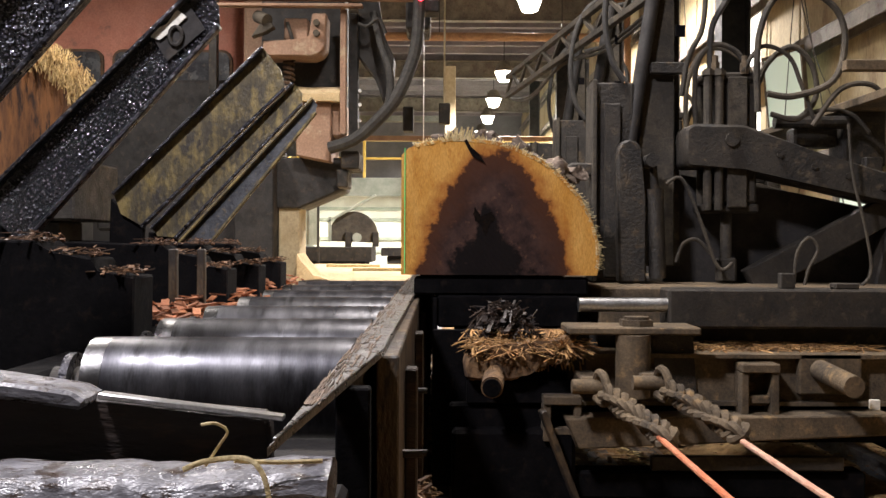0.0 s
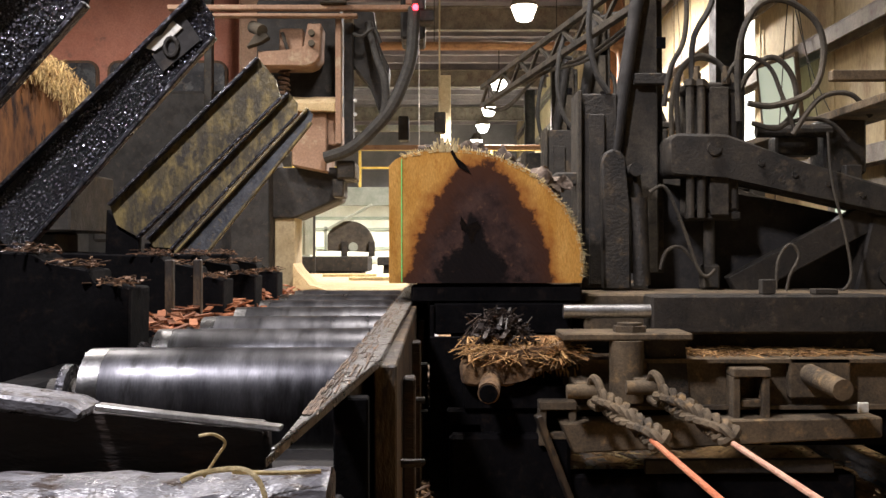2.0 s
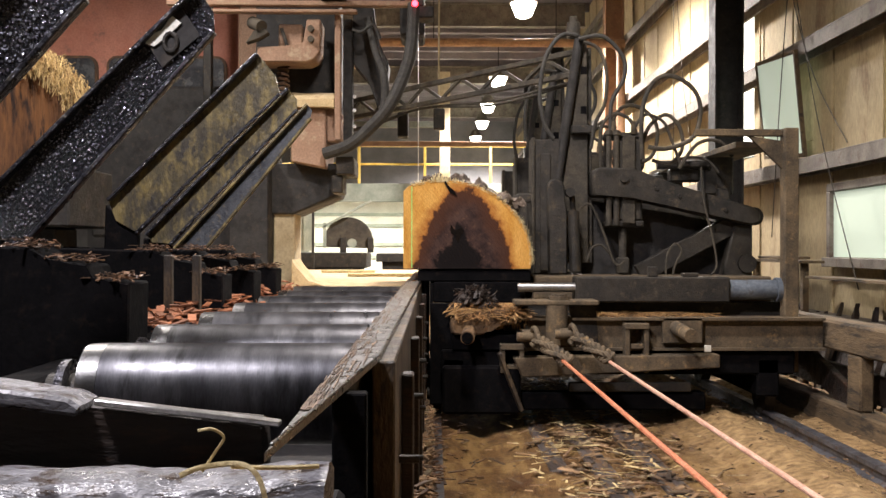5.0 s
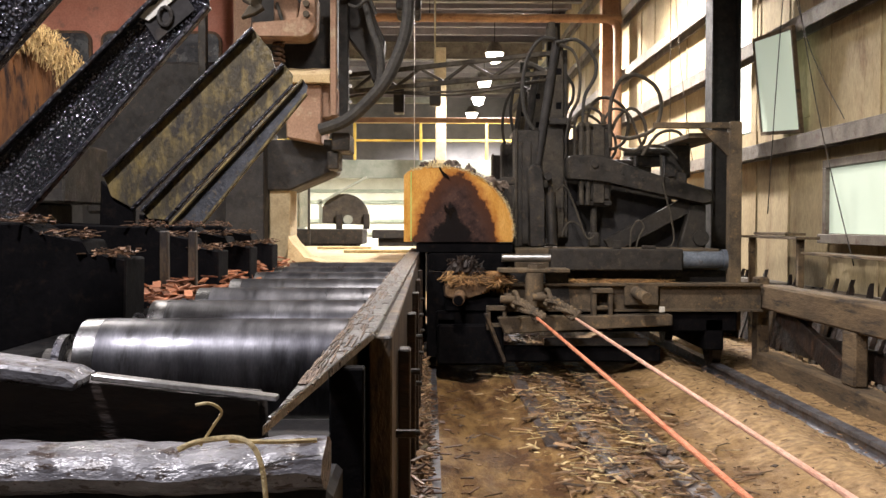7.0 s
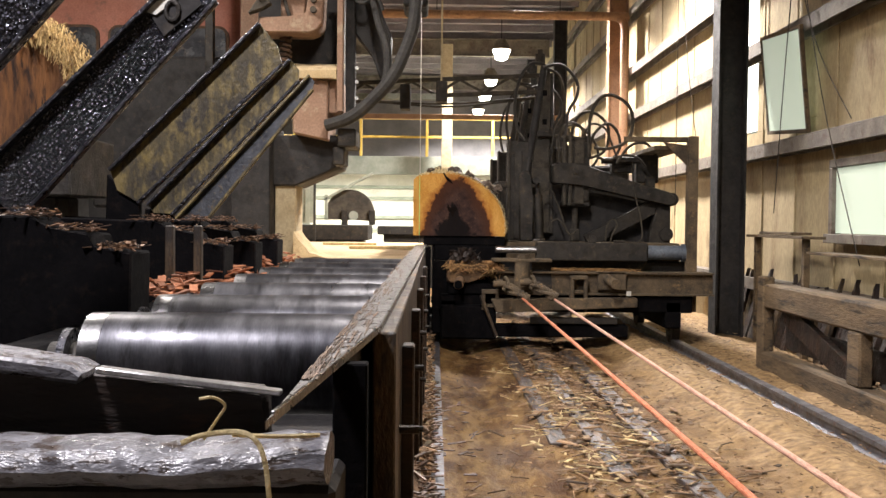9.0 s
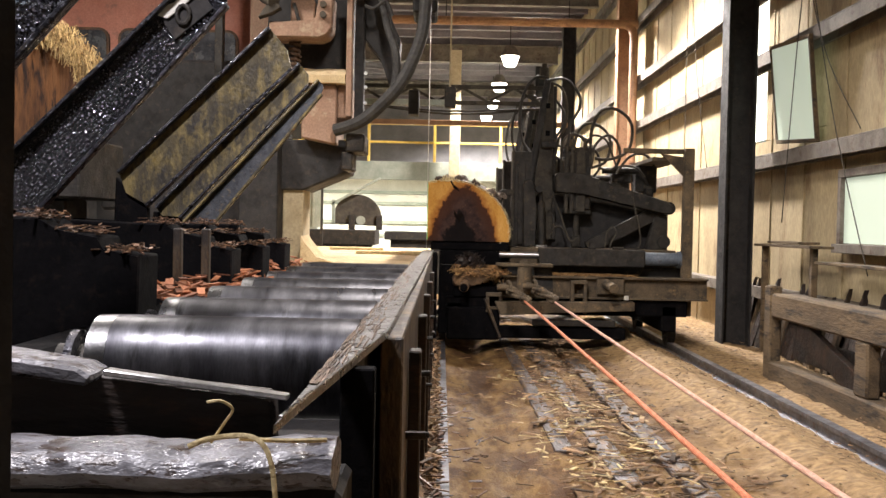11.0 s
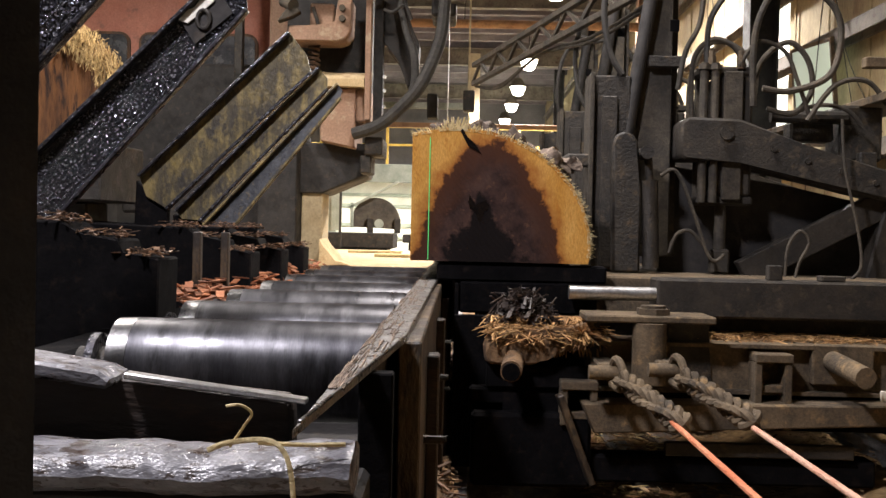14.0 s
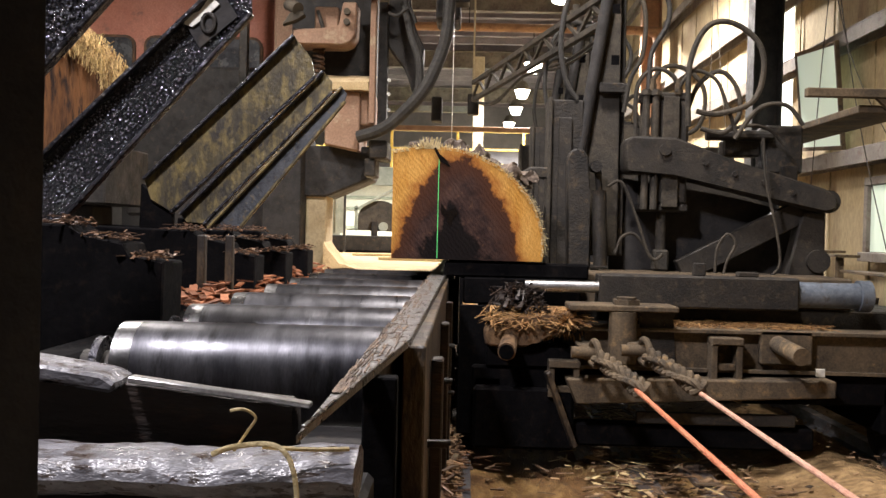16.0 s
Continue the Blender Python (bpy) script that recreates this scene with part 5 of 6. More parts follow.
    s.add("front_skirt", SHADE_GREASE, t)
    # near headblock: cap plate, post, gusset, brackets
    s = Shape()
    s.box(0.51, 1.03, -0.34, -0.1, 0.745, 0.775, 0.006)
    s.add("cap_plate", SAWDUSTED, t)
    s = Shape()
    s.cyl((0.77, -0.3, 0.5), (0.77, -0.3, 0.744), 0.068, 28)
    s.cyl((0.79, -0.26, 0.775), (0.79, -0.26, 0.80), 0.07, 6)
    s.cyl((0.79, -0.26, 0.80), (0.79, -0.26, 0.812), 0.05, 20)
    s.add("pivot_post", SAWDUSTED, t)
    s = Shape()
    s.prism([(0.86, 0.744), (1.03, 0.744), (1.05, 0.48), (0.9, 0.48)], -0.2, -0.17)
    s.add("gusset", STEEL, t)
    s = Shape()
    s.prism([(0.53, 0.744), (0.6, 0.744), (0.6, 0.44), (0.53, 0.44)], -0.2, -0.17)
    s.add("gusset", STEEL, t)
    s = Shape()
    s.cyl((0.21, -0.42, 0.55), (0.235, -0.2, 0.585), 0.043, 20)
    s.add("bar_end", LITTERED, t)
    s = Shape()
    s.cyl((0.2087, -0.431, 0.5484), (0.2099, -0.4205, 0.55), 0.036, 20)
    s.add("bar_face", SHADE_GREASE, t)
    for x0, z1 in ((1.2, 0.63), (0.42, 0.5)):
        s = Shape()
        for a, b, c, d in ((0, 0.03, 0.32, 0), (0.12, 0.15, 0.32, 0), (0, 0.15, z1 - 0.035, 1), (0.03, 0.12, z1 - 0.16, 2)):
            if d == 0:
                s.box(x0 + a, x0 + b, -0.3, -0.2, c, z1 - 0.035, 0.004)
            elif d == 1:
                s.box(x0 + a, x0 + b, -0.31, -0.19, c, z1, 0.004)
            else:
                s.box(x0 + a, x0 + b, -0.28, -0.22, c, c + 0.03, 0.003)
        s.add("bracket", SAWDUSTED, t)
    s = Shape()
    s.box(1.45, 1.7, -0.24, -0.19, 0.5, 0.665, 0.006)
    s.add("stub_plate", SAWDUSTED, t)
    s = Shape()
    s.cyl((1.53, -0.24, 0.6), (1.56, -0.5, 0.57), 0.042, 24)
    s.add("stub_shaft", SAWDUSTED, t)
    s = Shape()
    s.box(1.68, 1.72, -0.36, -0.345, 0.46, 0.5, 0.002)
    s.add("white_tag", WHITEWALL, t)
    # post at the outer end with an arm back over the frame
    s = Shape()
    s.box(2.27, 2.36, -0.1, 0.0, 0.3, 1.88, 0.006)
    s.add("outer_post", SAWDUSTED, t)
    s = Shape()
    s.box(1.7, 2.27, -0.06, -0.01, 1.83, 1.875, 0.004)
    s.prism([(2.27, 1.8), (2.05, 1.83), (2.27, 1.62)], -0.05, -0.02)
    s.box(1.98, 2.27, 0.0, 2.6, 1.76, 1.8, 0.004)
    s.add("post_arm", SAWDUSTED, t)
    # deck litter
    rng = random.Random(4)
    s = Shape()
    for k in range(1900):
        if k < 1300:
            x, y, z = rng.uniform(0.12, 0.57), rng.uniform(-0.28, 0.08), 0.665 + 0.06 * rng.random()
        else:
            x, y, z = rng.uniform(0.95, 1.8), rng.uniform(-0.13, 0.1), 0.664 + 0.02 * rng.random()
        s.beam((x, y, z), (x + rng.uniform(-0.11, 0.11) * (0.3 if x < 0.15 else 1), y + rng.uniform(-0.1, 0.03), z + rng.uniform(-0.04, 0.01)), 0.0015 + 0.009 * rng.random() ** 3, 0.002, 0)
    for k in range(110):
        a, r = rng.uniform(0, 6.28), rng.uniform(0.02, 0.075)
        s.beam((0.5, -0.27, 0.69), (0.5 + r * math.cos(a), -0.3 + rng.uniform(-0.03, 0.03), 0.685 + r * math.sin(a) * 0.8), 0.003, 0.002, 0)
    for k in range(260):
        x = rng.uniform(0.12, 0.58) if k % 3 else rng.uniform(0.42, 0.58)
        s.beam((x, -0.15, 0.75), (x + rng.uniform(-0.05, 0.05), -0.18 - 0.04 * rng.random(), 0.75 - rng.uniform(0.01, 0.17) * (1 if x > 0.4 else 0.5)), 0.005, 0.003, 0)
    tagged(s.add("bark_litter", ORANGELITTER, t, "orange shredded bark litter"), kind="stuff")
    # shackles and chains that take the ropes
    for x, y, z in ((0.60, -0.5, 0.56), (0.83, -0.55, 0.575)):
        s = Shape()
        s.box(x - 0.05, x + 0.03, -0.42, -0.19, z - 0.03, z + 0.03, 0.006)
        s.cyl((x - 0.09, -0.45, z), (x + 0.05, -0.45, z), 0.028, 12)
        s.tube([(x + 0.005, -0.44, z + 0.03), (x + 0.01, -0.47, z + 0.055), (x + 0.02, -0.52, z + 0.045), (x + 0.03, -0.55, z - 0.01), (x + 0.02, -0.53, z - 0.05), (x, -0.46, z - 0.04)], 0.016, 8)
        s.add("shackle", SAWDUSTED, t)
        s = Shape()
        for k in range(10):
            c = Vector((x + 0.03 + 0.012 * k, -0.57 - 0.05 * k, z - 0.015 - 0.007 * k))
            for ph in (0, 1):
                ring = []
                a0 = k * 1.3 + ph * 1.6
                for j in range(13):
                    a = 2 * math.pi * j / 12
                    lx, ly = 0.032 * math.cos(a), 0.042 * math.sin(a)
                    ring.append(c + Vector((lx * math.cos(a0), ly, lx * math.sin(a0))))
                s.tube(ring, 0.015, 6, 0)
        s.add("chain", SAWDUSTED, t, "dusty knotted chain")
    # knees
    for i, y in enumerate((0.0, 1.45, 2.9)):
        knee(t, y, i)
    return t


KNEES = []


def knee(t, y, i):
    s = Shape()
    s.box(0.665, 0.83, y - 0.04, y + 0.14, 0.93, 1.815, 0.006)
    k = s.add("knee", STEEL, t, "tall upright knee with a worn face")
    KNEES.append(k)
    s = Shape()
    s.box(0.645, 0.664, y - 0.075, y + 0.16, 0.93, 1.825, 0.004)
    s.add("face_plate", DUSTY, k)
    s = Shape()
    s.box(0.7, 0.77, y - 0.06, y - 0.041, 0.95, 1.72, 0.004)
    s.add("face_strip", OILED, k)
    s = Shape()
    s.box(0.92, 1.92, y - 0.09, y + 0.09, 0.75, 0.915, 0.01)
    s.add("slide_beam", OILED, k, "dark oily slide beam")
    s = Shape()
    s.cyl((0.55, y - 0.05, 0.845), (0.925, y - 0.05, 0.845), 0.03, 24)
    s.add("piston_rod", CHROME, k, "bright piston rod")
    s = Shape()
    s.cyl((1.92, y, 0.83), (2.27, y, 0.83), 0.065, 24)
    s.cyl((2.24, y, 0.83), (2.3, y, 0.83), 0.08, 24)
    s.add("ram", BLUEGREY, k)
    s = Shape()
    s.prism([(0.75, 0.93), (0.87, 0.93), (0.86, 1.3), (0.85, 1.5), (0.83, 1.54), (0.79, 1.555), (0.755, 1.54), (0.737, 1.5)], y - 0.16, y - 0.07, bevel=0.01)
    s.cyl((0.885, y - 0.2, 1.46), (0.885, y - 0.1, 1.46), 0.03, 16)
    s.add("dog_lever", STEEL, k)
    s = Shape()
    s.cyl((0.925, y - 0.12, 0.95), (0.91, y - 0.12, 1.34), 0.038, 16)
    s.cyl((0.91, y - 0.12, 1.34), (0.9, y - 0.12, 1.46), 0.018, 12)
    s.add("dog_cylinder", STEEL, k)
    s = Shape()
    s.prism([(0.88, 1.0), (1.03, 1.0), (1.02, 2.47), (0.96, 2.5), (0.86, 1.5)], y + 0.02, y + 0.1, bevel=0.006)
    mast = s.add("mast", DUSTY, k)
    for z in (1.98, 2.24):
        s = Shape()
        s.box(0.965, 1.005, y + 0.012, y + 0.021, z, z + 0.05, 0.002)
        s.add("mast_slot", SHADE_GREASE, mast)
    s = Shape()
    s.cyl((0.81, y - 0.01, 1.5), (0.965, y - 0.01, 2.5), 0.032, 14)
    s.add("mast_tube", COLUMN, k)
    s = Shape()
    s.beam((1.05, y + 0.1, 1.0), (1.04, y + 0.1, 2.44), 0.03, 0.05)
    s.add("mast_stay", STEEL, k)
    s = Shape()
    s.box(0.91, 1.06, y - 0.03, y + 0.018, 1.86, 1.91, 0.004)
    s.add("mast_rung", STEEL, k)
    s = Shape()
    s.cyl((0.93, y + 0.04, 2.5), (0.93, y + 0.04, 2.6), 0.045, 14)
    s.cyl((0.93, y + 0.04, 2.6), (0.93, y + 0.04, 2.64), 0.025, 12)
    s.add("mast_swivel", DUSTY, k)
    s = Shape()
    s.prism([(1.04, 1.60), (1.07, 1.625), (1.3, 1.62), (1.58, 1.515), (2.08, 1.37), (2.13, 1.33), (2.13, 1.27), (2.07, 1.25), (1.58, 1.365), (1.3, 1.44), (1.06, 1.435), (1.04, 1.45)], y - 0.14, y + 0.1, bevel=0.012)
    s.add("boom", OILED, k)
    s = Shape()
    s.cyl((1.24, y - 0.155, 1.555), (1.24, y - 0.138, 1.555), 0.03, 12)
    s.add("boom_pin", STEEL, k)
    for x, z in ((1.45, 1.49), (1.6, 1.44), (1.75, 1.4), (1.9, 1.35)):
        s = Shape()
        s.cyl((x, y - 0.15, z), (x, y - 0.139, z), 0.014, 6)
        s.add("boom_bolt", STEEL, k)
    s = Shape()
    s.box(1.2, 1.37, y - 0.08, y + 0.08, 1.28, 1.82, 0.012)
    s.add("clamp_barrel", OILED, k)
    s = Shape()
    s.box(1.235, 1.318, y - 0.106, y - 0.081, 1.262, 1.835, 0.004)
    s.add("clamp_plate", DUSTY, k)
    s = Shape()
    s.box(1.13, 1.38, y - 0.08, y + 0.11, 1.821, 1.86, 0.008)
    s.add("clamp_head", OILED, k)
    s = Shape()
    s.box(1.13, 1.38, y - 0.08, y + 0.11, 1.24, 1.279, 0.008)
    s.add("clamp_foot", OILED, k)
    for x, dy in ((1.145, -0.098), (1.195, -0.098), (1.16, 0.08), (1.35, 0.08)):
        s = Shape()
        s.cyl((x, y + dy, 1.25), (x, y + dy, 1.87), 0.019, 10)
        s.cyl((x, y + dy, 1.84), (x, y + dy, 1.862), 0.03, 6)
        s.add("tie_rod", DUSTY, k)
    s = Shape()
    s.cyl((1.25, y - 0.02, 1.0), (1.25, y - 0.02, 1.24), 0.026, 16)
    s.box(1.21, 1.29, y - 0.06, y + 0.02, 0.93, 1.04, 0.01)
    s.add("clamp_rod", DUSTY, k)
    s = Shape()
    s.beam((2.02, y, 1.28), (1.36, y, 0.93), 0.09, 0.12)
    s.prism([(1.9, 0.915), (2.1, 0.915), (2.1, 1.26), (1.98, 1.26)], y - 0.06, y + 0.06, bevel=0.01)
    s.cyl((2.06, y - 0.09, 1.0), (2.06, y + 0.09, 1.0), 0.06, 16)
    s.cyl((2.1, y - 0.1, 1.31), (2.1, y + 0.1, 1.31), 0.06, 16)
    s.add("brace", OILED, k)
    # dark sheet added to hide the lit wall, standing for dense dark parts
    s = Shape()
    s.prism([(1.0, 0.918), (2.1, 0.918), (2.08, 1.24), (1.6, 1.34), (1.0, 1.43)], y + 0.125, y + 0.15)
    s.add("back_panel", COLUMN, k)
    s = Shape()
    s.box(1.4, 1.46, y - 0.05, y, 0.916, 0.98, 0.004)
    s.add("slide_lug", OILED, k)
    s = Shape()
    s.box(1.62, 1.72, y - 0.07, y, 0.916, 0.94, 0.004)
    s.add("slide_pad", OILED, k)
    s = Shape()
    s.box(1.82, 2.02, y + 0.1, y + 0.3, 1.46, 1.72, 0.012)
    s.box(1.6, 1.8, y + 0.12, y + 0.24, 1.55, 1.64, 0.01)
    s.cyl((1.5, y + 0.1, 1.66), (1.85, y + 0.1, 1.66), 0.03, 10)
    s.box(1.9, 1.98, y + 0.05, y + 0.15, 1.37, 1.5, 0.006)
    s.add("valve_block", STEEL, k)
    # hoses: mast head, great side loop, arcs over the clamp, thin drain lines
    runs = [([(0.95, 2.5), (0.84, 2.5), (0.74, 2.36), (0.7, 2.12), (0.73, 1.92), (0.79, 1.82)], 0.014, RUBBER), ([(0.95, 2.47), (1.11, 2.49), (1.24, 2.36), (1.25, 2.22), (1.17, 2.06), (1.16, 1.86)], 0.014, RUBBER),
            ([(0.98, 2.45), (1.08, 2.4), (1.13, 2.25), (1.12, 2.05), (1.06, 1.92), (1.03, 1.75)], 0.012, DUSTY),
            ([(1.36, 1.68), (1.36, 2.0), (1.44, 2.19), (1.565, 2.22), (1.7, 2.13), (1.74, 1.99), (1.69, 1.82), (1.52, 1.75), (1.4, 1.76)], 0.015, DUSTY), ([(1.36, 1.74), (1.42, 1.9), (1.53, 1.98), (1.62, 1.9), (1.64, 1.76), (1.56, 1.66), (1.44, 1.68)], 0.013, DUSTY),
            ([(1.1, 1.62), (1.1, 1.88), (1.18, 1.98), (1.28, 1.95), (1.33, 1.86)], 0.012, DUSTY), ([(1.3, 1.86), (1.38, 1.97), (1.5, 1.93), (1.56, 1.8), (1.62, 1.64)], 0.01, DUSTY),
            ([(1.6, 1.62), (1.72, 1.78), (1.86, 1.8), (1.95, 1.7)], 0.012, DUSTY), ([(1.55, 1.66), (1.68, 1.7), (1.8, 1.68), (1.88, 1.6)], 0.01, DUSTY),
            ([(0.95, 1.36), (1.02, 1.38), (1.1, 1.2), (1.16, 1.03), (1.2, 0.99), (1.24, 1.02)], 0.008, DUSTY), ([(1.5, 0.93), (1.51, 1.06), (1.56, 1.13), (1.6, 1.08), (1.56, 0.99), (1.54, 0.9)], 0.007, DUSTY),
            ([(1.72, 1.62), (1.74, 1.4), (1.8, 1.15), (1.82, 0.98), (1.76, 0.91)], 0.007, DUSTY), ([(1.0, 1.02), (1.03, 1.1), (1.09, 1.12), (1.15, 1.06)], 0.008, DUSTY)]
    for j, (pts, r, mat) in enumerate(runs):
        if i and j not in (0, 1, 3, 4, 5):
            continue
        s = Shape()
        s.tube([(x + 0.025 * i, y - 0.04 - 0.025 * (j % 4) + (-0.1 if j > 8 else 0), z) for x, z in pts], r, 8)
        s.add("hose", mat, k)
    for x, z in ((1.18, 1.87), (1.31, 1.87)):
        s = Shape()
        s.cyl((x, y - 0.08, z - 0.02), (x, y - 0.08, z + 0.03), 0.02, 6)
        s.cyl((x, y - 0.08, z + 0.03), (x, y - 0.08, z + 0.06), 0.014, 8)
        s.add("hose_fitting", SAWDUSTED, k)
    s = Shape()
    s.box(0.55, 0.67, y - 0.03, y + 0.03, 1.4, 1.46, 0.008)
    s.cyl((0.56, y - 0.04, 1.43), (0.5, y - 0.04, 1.42), 0.03, 8, 0.004)
    s.add("log_dog", STEEL, k)
    grow = Matrix.Translation((0, 0.6, -0.088)) @ Matrix.Diagonal((1.08, 1, 1.08, 1))
    for o in (k, *k.children):
        if not o.name.startswith(("slide", "piston", "ram")):
            o.data.transform(grow)
    s = Shape()
    s.box(0.66, 2.25, y + 0.095, y + 0.85, 0.75, 0.912, 0.008)
    s.add("knee_base", SAWDUSTED, k)
    s = Shape()
    s.box(0.6, 2.4, y + 0.1, y + 0.85, 0.455, 0.745, 0.008)
    s.add("deck_box", STEEL, t)


def ropes():
    out = []
    for x, z in ((0.72, 0.475), (0.97, 0.475)):
        r = thing("haul_rope", (0, 0, 0), "taut orange haul rope from the carriage chain" if x < 0.8 else "taut faded pinkish haul rope from the carriage chain", "rope", "haul ropes")
        s = Shape()
        s.tube([(x - 0.005, -0.98, z + 0.005), (x + 0.03, -3.5, z - 0.02), (x + 0.06, -8.0, z - 0.04), (x + 0.08, -12.2, z - 0.05)], 0.0095, 10, 8)
        s.add("rope_line", ROPE if x < 0.8 else PALEROPE, r)
        out.append(r)
    return out


LENGTH = 3.9


def big_log():
    t = thing("sawn_log", (0, 0, 0), "large log sawn flat on two sides, dark rotten heart", "log")
    rim = [(-0.137, 0.965), (-0.137, 1.515), (-0.06, 1.53), (0.02, 1.545), (0.1, 1.54), (0.2, 1.53), (0.3, 1.50), (0.4, 1.45), (0.49, 1.38), (0.56, 1.30), (0.61, 1.21), (0.64, 1.1), (0.645, 1.02), (0.635, 0.965)]
    fine = []
    for (a, b), (c, d) in zip(rim, rim[1:]):
        for k in range(4):
            fine.append((a + (c - a) * k / 4, b + (d - b) * k / 4))
    fine.append(rim[-1])
    # wood and bark
    s = Shape()
    s.prism(fine, 0.0, LENGTH)
    for v in s.bm.verts:
        if v.co.x > -0.13 and v.co.z > 0.97:
            v.co.x += 0.005 * noise.noise(Vector((v.co.x * 30, v.co.z * 30, 0)))
            v.co.z += 0.005 * noise.noise(Vector((v.co.x * 30, v.co.z * 30, 7)))
    s.add("wood", LOGEND, t, "orange fresh-cut sapwood round a dark brown heart")
    arc = [p for p in fine if p[1] > 1.0 and p[0] > -0.05]
    s = Shape()
    n = 60
    rows = []
    cx, cz = 0.15, 1.15
    for j in range(n + 1):
        y = 0.012 + (LENGTH - 0.03) * j / n
        row = []
        for x, z in arc:
            d = Vector((x - cx, 0, z - cz)).normalized()
            b = 0.02 + 0.028 * noise.noise(Vector((x * 9, y * 5, z * 9))) + 0.012 * noise.noise(Vector((x * 25, y * 14, z * 25)))
            b *= min(1, (y + 0.05) * 4)
            row.append(s.bm.verts.new((x + d.x * b, y, z + d.z * b)))
        rows.append(row)
    for a, b in zip(rows, rows[1:]):
        for k in range(len(arc) - 1):
            s.bm.faces.new((a[k], a[k + 1], b[k + 1], b[k]))
    s.add("bark", BARK, t, "rough dark bark", True)
    # the rotted hollow in the heart
    s = Shape()
    out = []
    pts = [(0.1, 1.225), (0.12, 1.25), (0.145, 1.215), (0.19, 1.24), (0.2, 1.21), (0.17, 1.17), (0.165, 1.13), (0.15, 1.16), (0.13, 1.19)]
    for (a, b), (c, d) in zip(pts, pts[1:] + pts[:1]):
        for k in range(4):
            x, z = a + (c - a) * k / 4, b + (d - b) * k / 4
            q = noise.noise_vector(Vector((x * 60, z * 60, 3))) * 0.012
            out.append((x + q.x, z + q.y))
    s.prism(out, -0.003, 0.002)
    s.add("rot", ROT, t, "black rotten cavity")
    s = Shape()
    s.prism([(0.08, 1.54), (0.1, 1.505), (0.135, 1.475), (0.16, 1.435), (0.135, 1.45), (0.105, 1.465), (0.085, 1.5), (0.07, 1.53)], -0.008, -0.003)
    s.add("crack", ROT, t, "dark crack")
    # frayed edge
    rng = random.Random(9)
    s = Shape()
    for k in range(1500):
        j = rng.randrange(4, len(fine) - 3)
        u = rng.random()
        x, z = fine[j][0] * u + fine[j + 1][0] * (1 - u), fine[j][1] * u + fine[j + 1][1] * (1 - u)
        d = Vector((x - cx, 0, z - cz)).normalized()
        p = Vector((x, rng.uniform(-0.004, 0.03), z))
        s.beam(p - d * 0.012, p + d * (0.028 * rng.random() ** 4 - 0.004) + Vector((rng.uniform(-0.012, 0.012), rng.uniform(-0.015, 0.01), rng.uniform(-0.01, 0.006))), rng.uniform(0.001, 0.0035), 0.0015, 0)
    for k in range(30):
        x = rng.uniform(0.0, 0.1)
        s.beam((x, 0, 1.53), (x + rng.uniform(-0.01, 0.02), -0.01, 1.555 + rng.uniform(0, 0.035)), 0.005, 0.003, 0)
    tagged(s.add("frayed_edge", FIBRE, t, "pale frayed fibres round the rim"), kind="stuff")
    # bark rags and pale slivers on top
    for k in range(46):
        x, y = rng.uniform(-0.08, 0.56), 0.05 + 3.2 * rng.random() ** 1.5
        z = 1.548 - max(0, x - 0.08) ** 2 * 0.95
        w, h, l = rng.uniform(0.03, 0.1), rng.uniform(0.01, 0.045), rng.uniform(0.06, 0.3)
        s = Shape()
        s.box(x, x + w, y, y + l, z - 0.02, z + h, 0.004, Matrix.Rotation(rng.uniform(-0.6, 0.6), 4, "Y") @ Matrix.Rotation(rng.uniform(-0.5, 0.5), 4, "Z"))
        rough_up(s, 0.035, 22, 4)
        s.add("bark_rag", FIBRE if k % 6 == 4 else BARK, t)
    b = thing("cut_board", (0, 0, 0), "orange fresh board sawn off the log's side", "board")
    s = Shape()
    s.prism([(-0.195, 0.965), (-0.195, 1.47), (-0.165, 1.5), (-0.1376, 1.512), (-0.1376, 0.965)], 0.0, LENGTH)
    s.add("board_wood", LOGEND, b)
    # laser light on the cut face, made as a thin self-glowing strip
    s = Shape()
    s.box(-0.1415, -0.1385, -0.006, -0.002, 0.97, 1.5, 0)
    l = s.add("laser_line", LEDGREEN, t, "thin glowing strip drawn as the laser's green light")
    return t, b, l


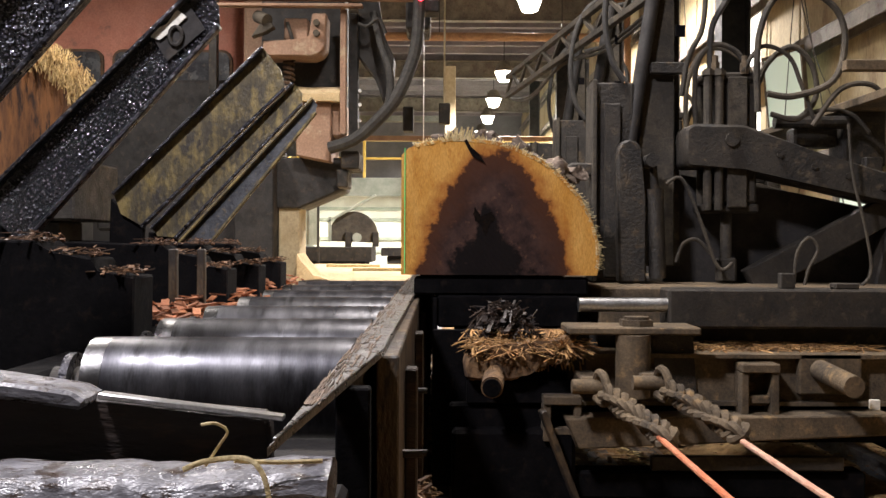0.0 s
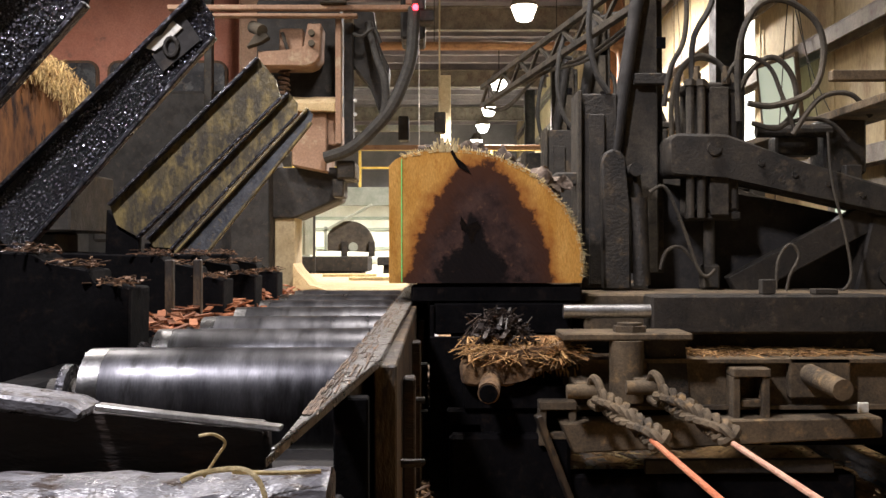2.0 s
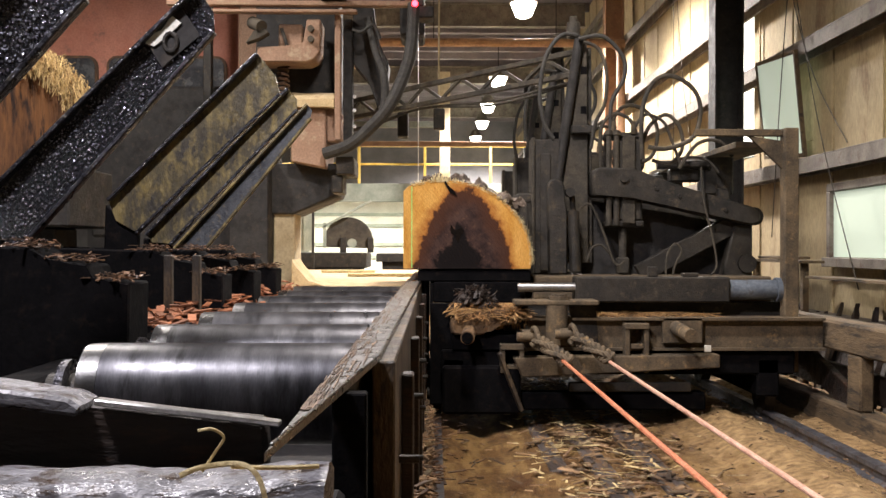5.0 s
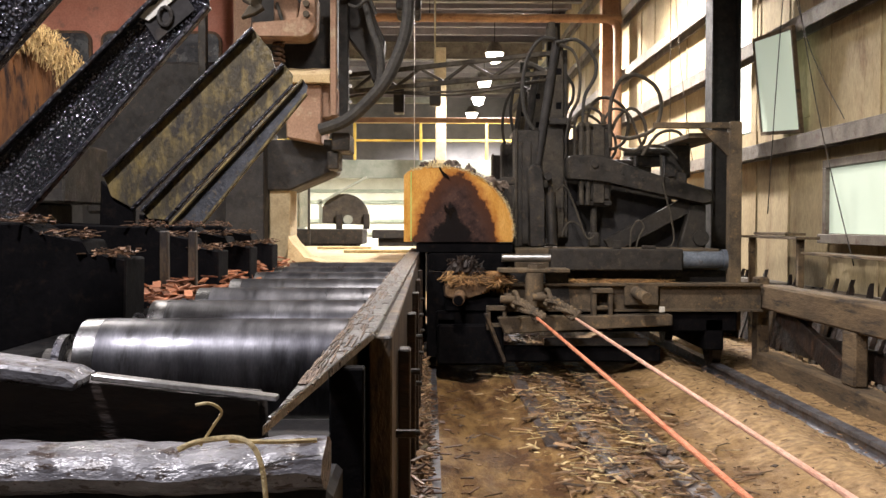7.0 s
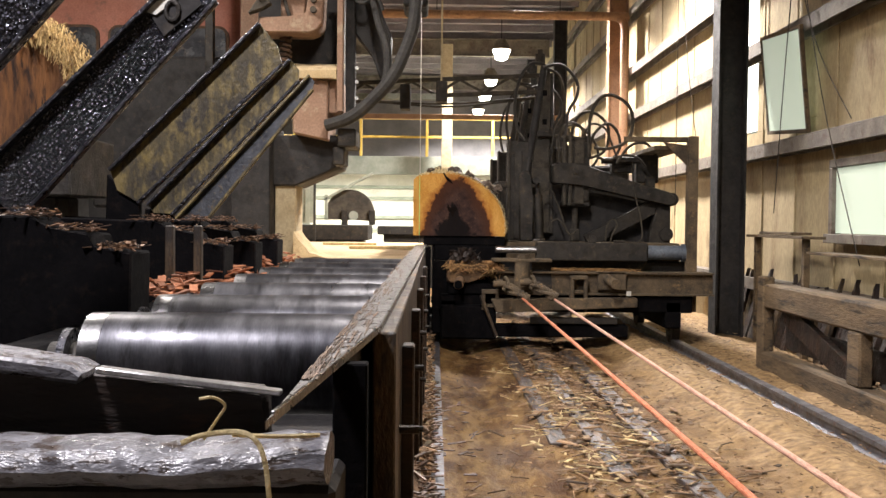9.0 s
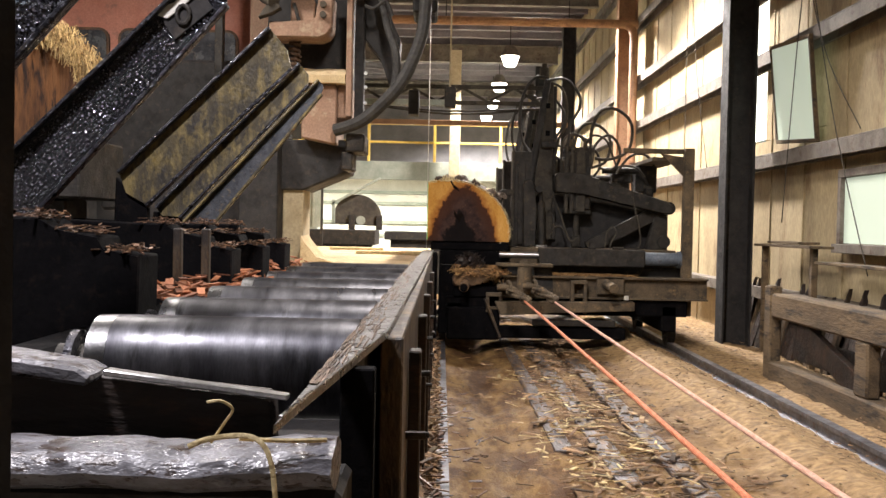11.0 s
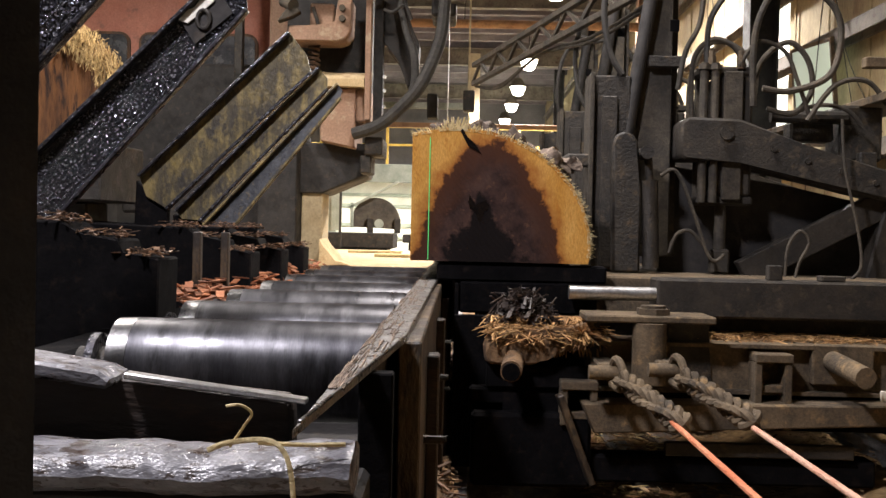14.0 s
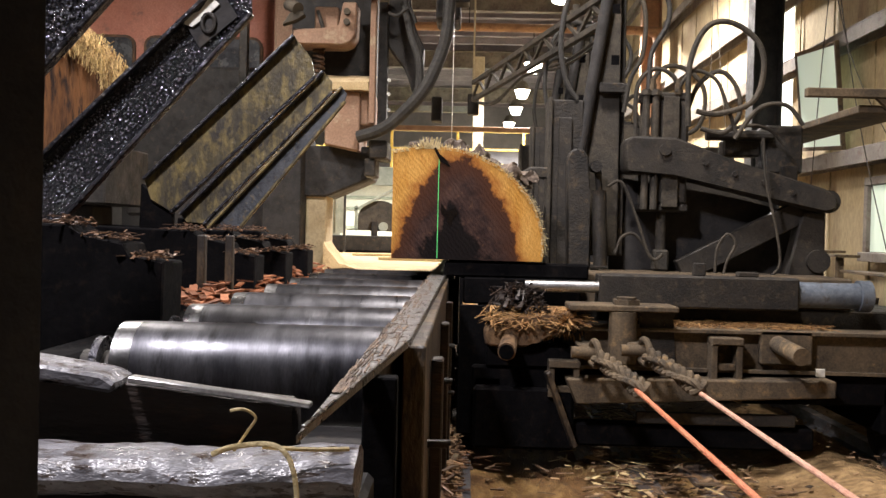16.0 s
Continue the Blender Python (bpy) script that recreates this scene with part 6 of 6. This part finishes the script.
# ---- hose boom ----
def hose_boom():
    t = thing("hose_boom", (0, 0, 0), "dusty lattice boom that carries hoses to the carriage", "boom")
    for dz, nm in ((0.0, "upper_chord"), (-0.16, "lower_chord")):
        s = Shape()
        s.beam((0, 0, dz), (0, 3.7, dz), 0.04, 0.04)
        s.add(nm, DUSTY, t)
    for k in range(7):
        s = Shape()
        s.beam((0, 0.1 + k * 0.52, -0.15), (0, 0.36 + k * 0.52, -0.01), 0.02, 0.025, 0)
        s.beam((0, 0.36 + k * 0.52, -0.01), (0, 0.62 + k * 0.52, -0.15), 0.02, 0.025, 0)
        s.add("lattice", DUSTY, t)
    for j in range(2):
        s = Shape()
        s.tube([(0.03 + 0.02 * j, 0.0, -0.2), (0.04, 1.0, -0.24 - 0.03 * j), (0.03, 2.0, -0.19), (0.04, 3.0, -0.26 - 0.02 * j), (0.02, 3.7, -0.18)], 0.011, 7)
        s.add("hose", DUSTY, t)
    f = thing("hanging_arm", (-0.3, 9.7, 2.35), "pale steel arm hung by a cable over the track", "arm")
    s = Shape()
    s.beam((-2.2, 9.9, 2.33), (0.1, 9.6, 2.3), 0.05, 0.06)
    s.add("arm_bar", GREENGREY, f)
    s = Shape()
    s.box(-2.3, -2.22, 9.86, 9.96, 2.1, 6.1, 0.006)
    s.add("arm_post", STEEL, f)
    s = Shape()
    s.cyl((0.05, 9.6, 2.33), (0.06, 9.6, 6.1), 0.009, 6)
    s.add("cable", WIRE, f, "thin pale suspension cable")
    s = Shape()
    s.box(0.0, 0.11, 9.53, 9.67, 2.25, 2.45, 0.01)
    s.add("swivel", STEEL, f)
    return t


build_hall()
wall_windows()
lamps()
mezzanine()
far_machines()
band_mill()
deck_arms()
roller_table()
track()
timber_bench()
CARRIAGE = carriage()
ROPES = ropes()
LOG, BOARD, LASER = big_log()
BOOM = hose_boom()


def between(rows, t):
    for (a, x), (b, y) in zip(rows, rows[1:]):
        if a <= t <= b:
            return x + (y - x) * (t - a) / (b - a)
    return rows[-1][1]


def motions():
    times = [t for t, _ in RUN]
    walk(CARRIAGE, [(t, pose(0, y, 0)) for t, y in RUN])
    for r in ROPES:
        walk(r, [(t, pose(0, y, 0)) for t, y in RUN])
    for k in KNEES:
        walk(k, [(t, pose(between(SETS, t), 0, 0)) for t in times])
    walk(LOG, [(t, pose(between(SETS, t), y, 0)) for t, y in RUN])
    walk(LASER, [(t, pose(-between(SETS, t), 0, 0)) for t in times])
    # the board leaves the log behind the saw and drops onto the outfeed deck
    rows = [(t, pose(between(SETS, t), y, 0)) for t, y in RUN if t <= 9.5]
    rows += [(9.8, pose(-0.03, 9.42, -0.02, 0, -12)), (10.1, pose(-0.06, 9.55, 0.26, 0, -50)), (10.4, pose(-1.3, 9.7, 0.93, 0, -89)), (10.8, pose(-1.75, 10.4, 0.96, 0, -90)), (11.5, pose(-1.75, 11.2, 0.96, 0, -90)), (16.0, pose(-1.75, 11.2, 0.96, 0, -90))]
    walk(BOARD, rows)
    # the boom swings about the mast's head
    swing = [(0.0, 8), (1.5, 8), (3.0, 14), (5.5, 42), (7.0, 55), (8.5, 65), (11.0, 88), (12.5, 45), (13.5, 18), (14.5, 10), (16.0, 12)]
    walk(BOOM, [(t, pose(1.06 + between(SETS, t), y + 0.65, 2.52, 0, 0, between(swing, t))) for t, y in RUN])


motions()
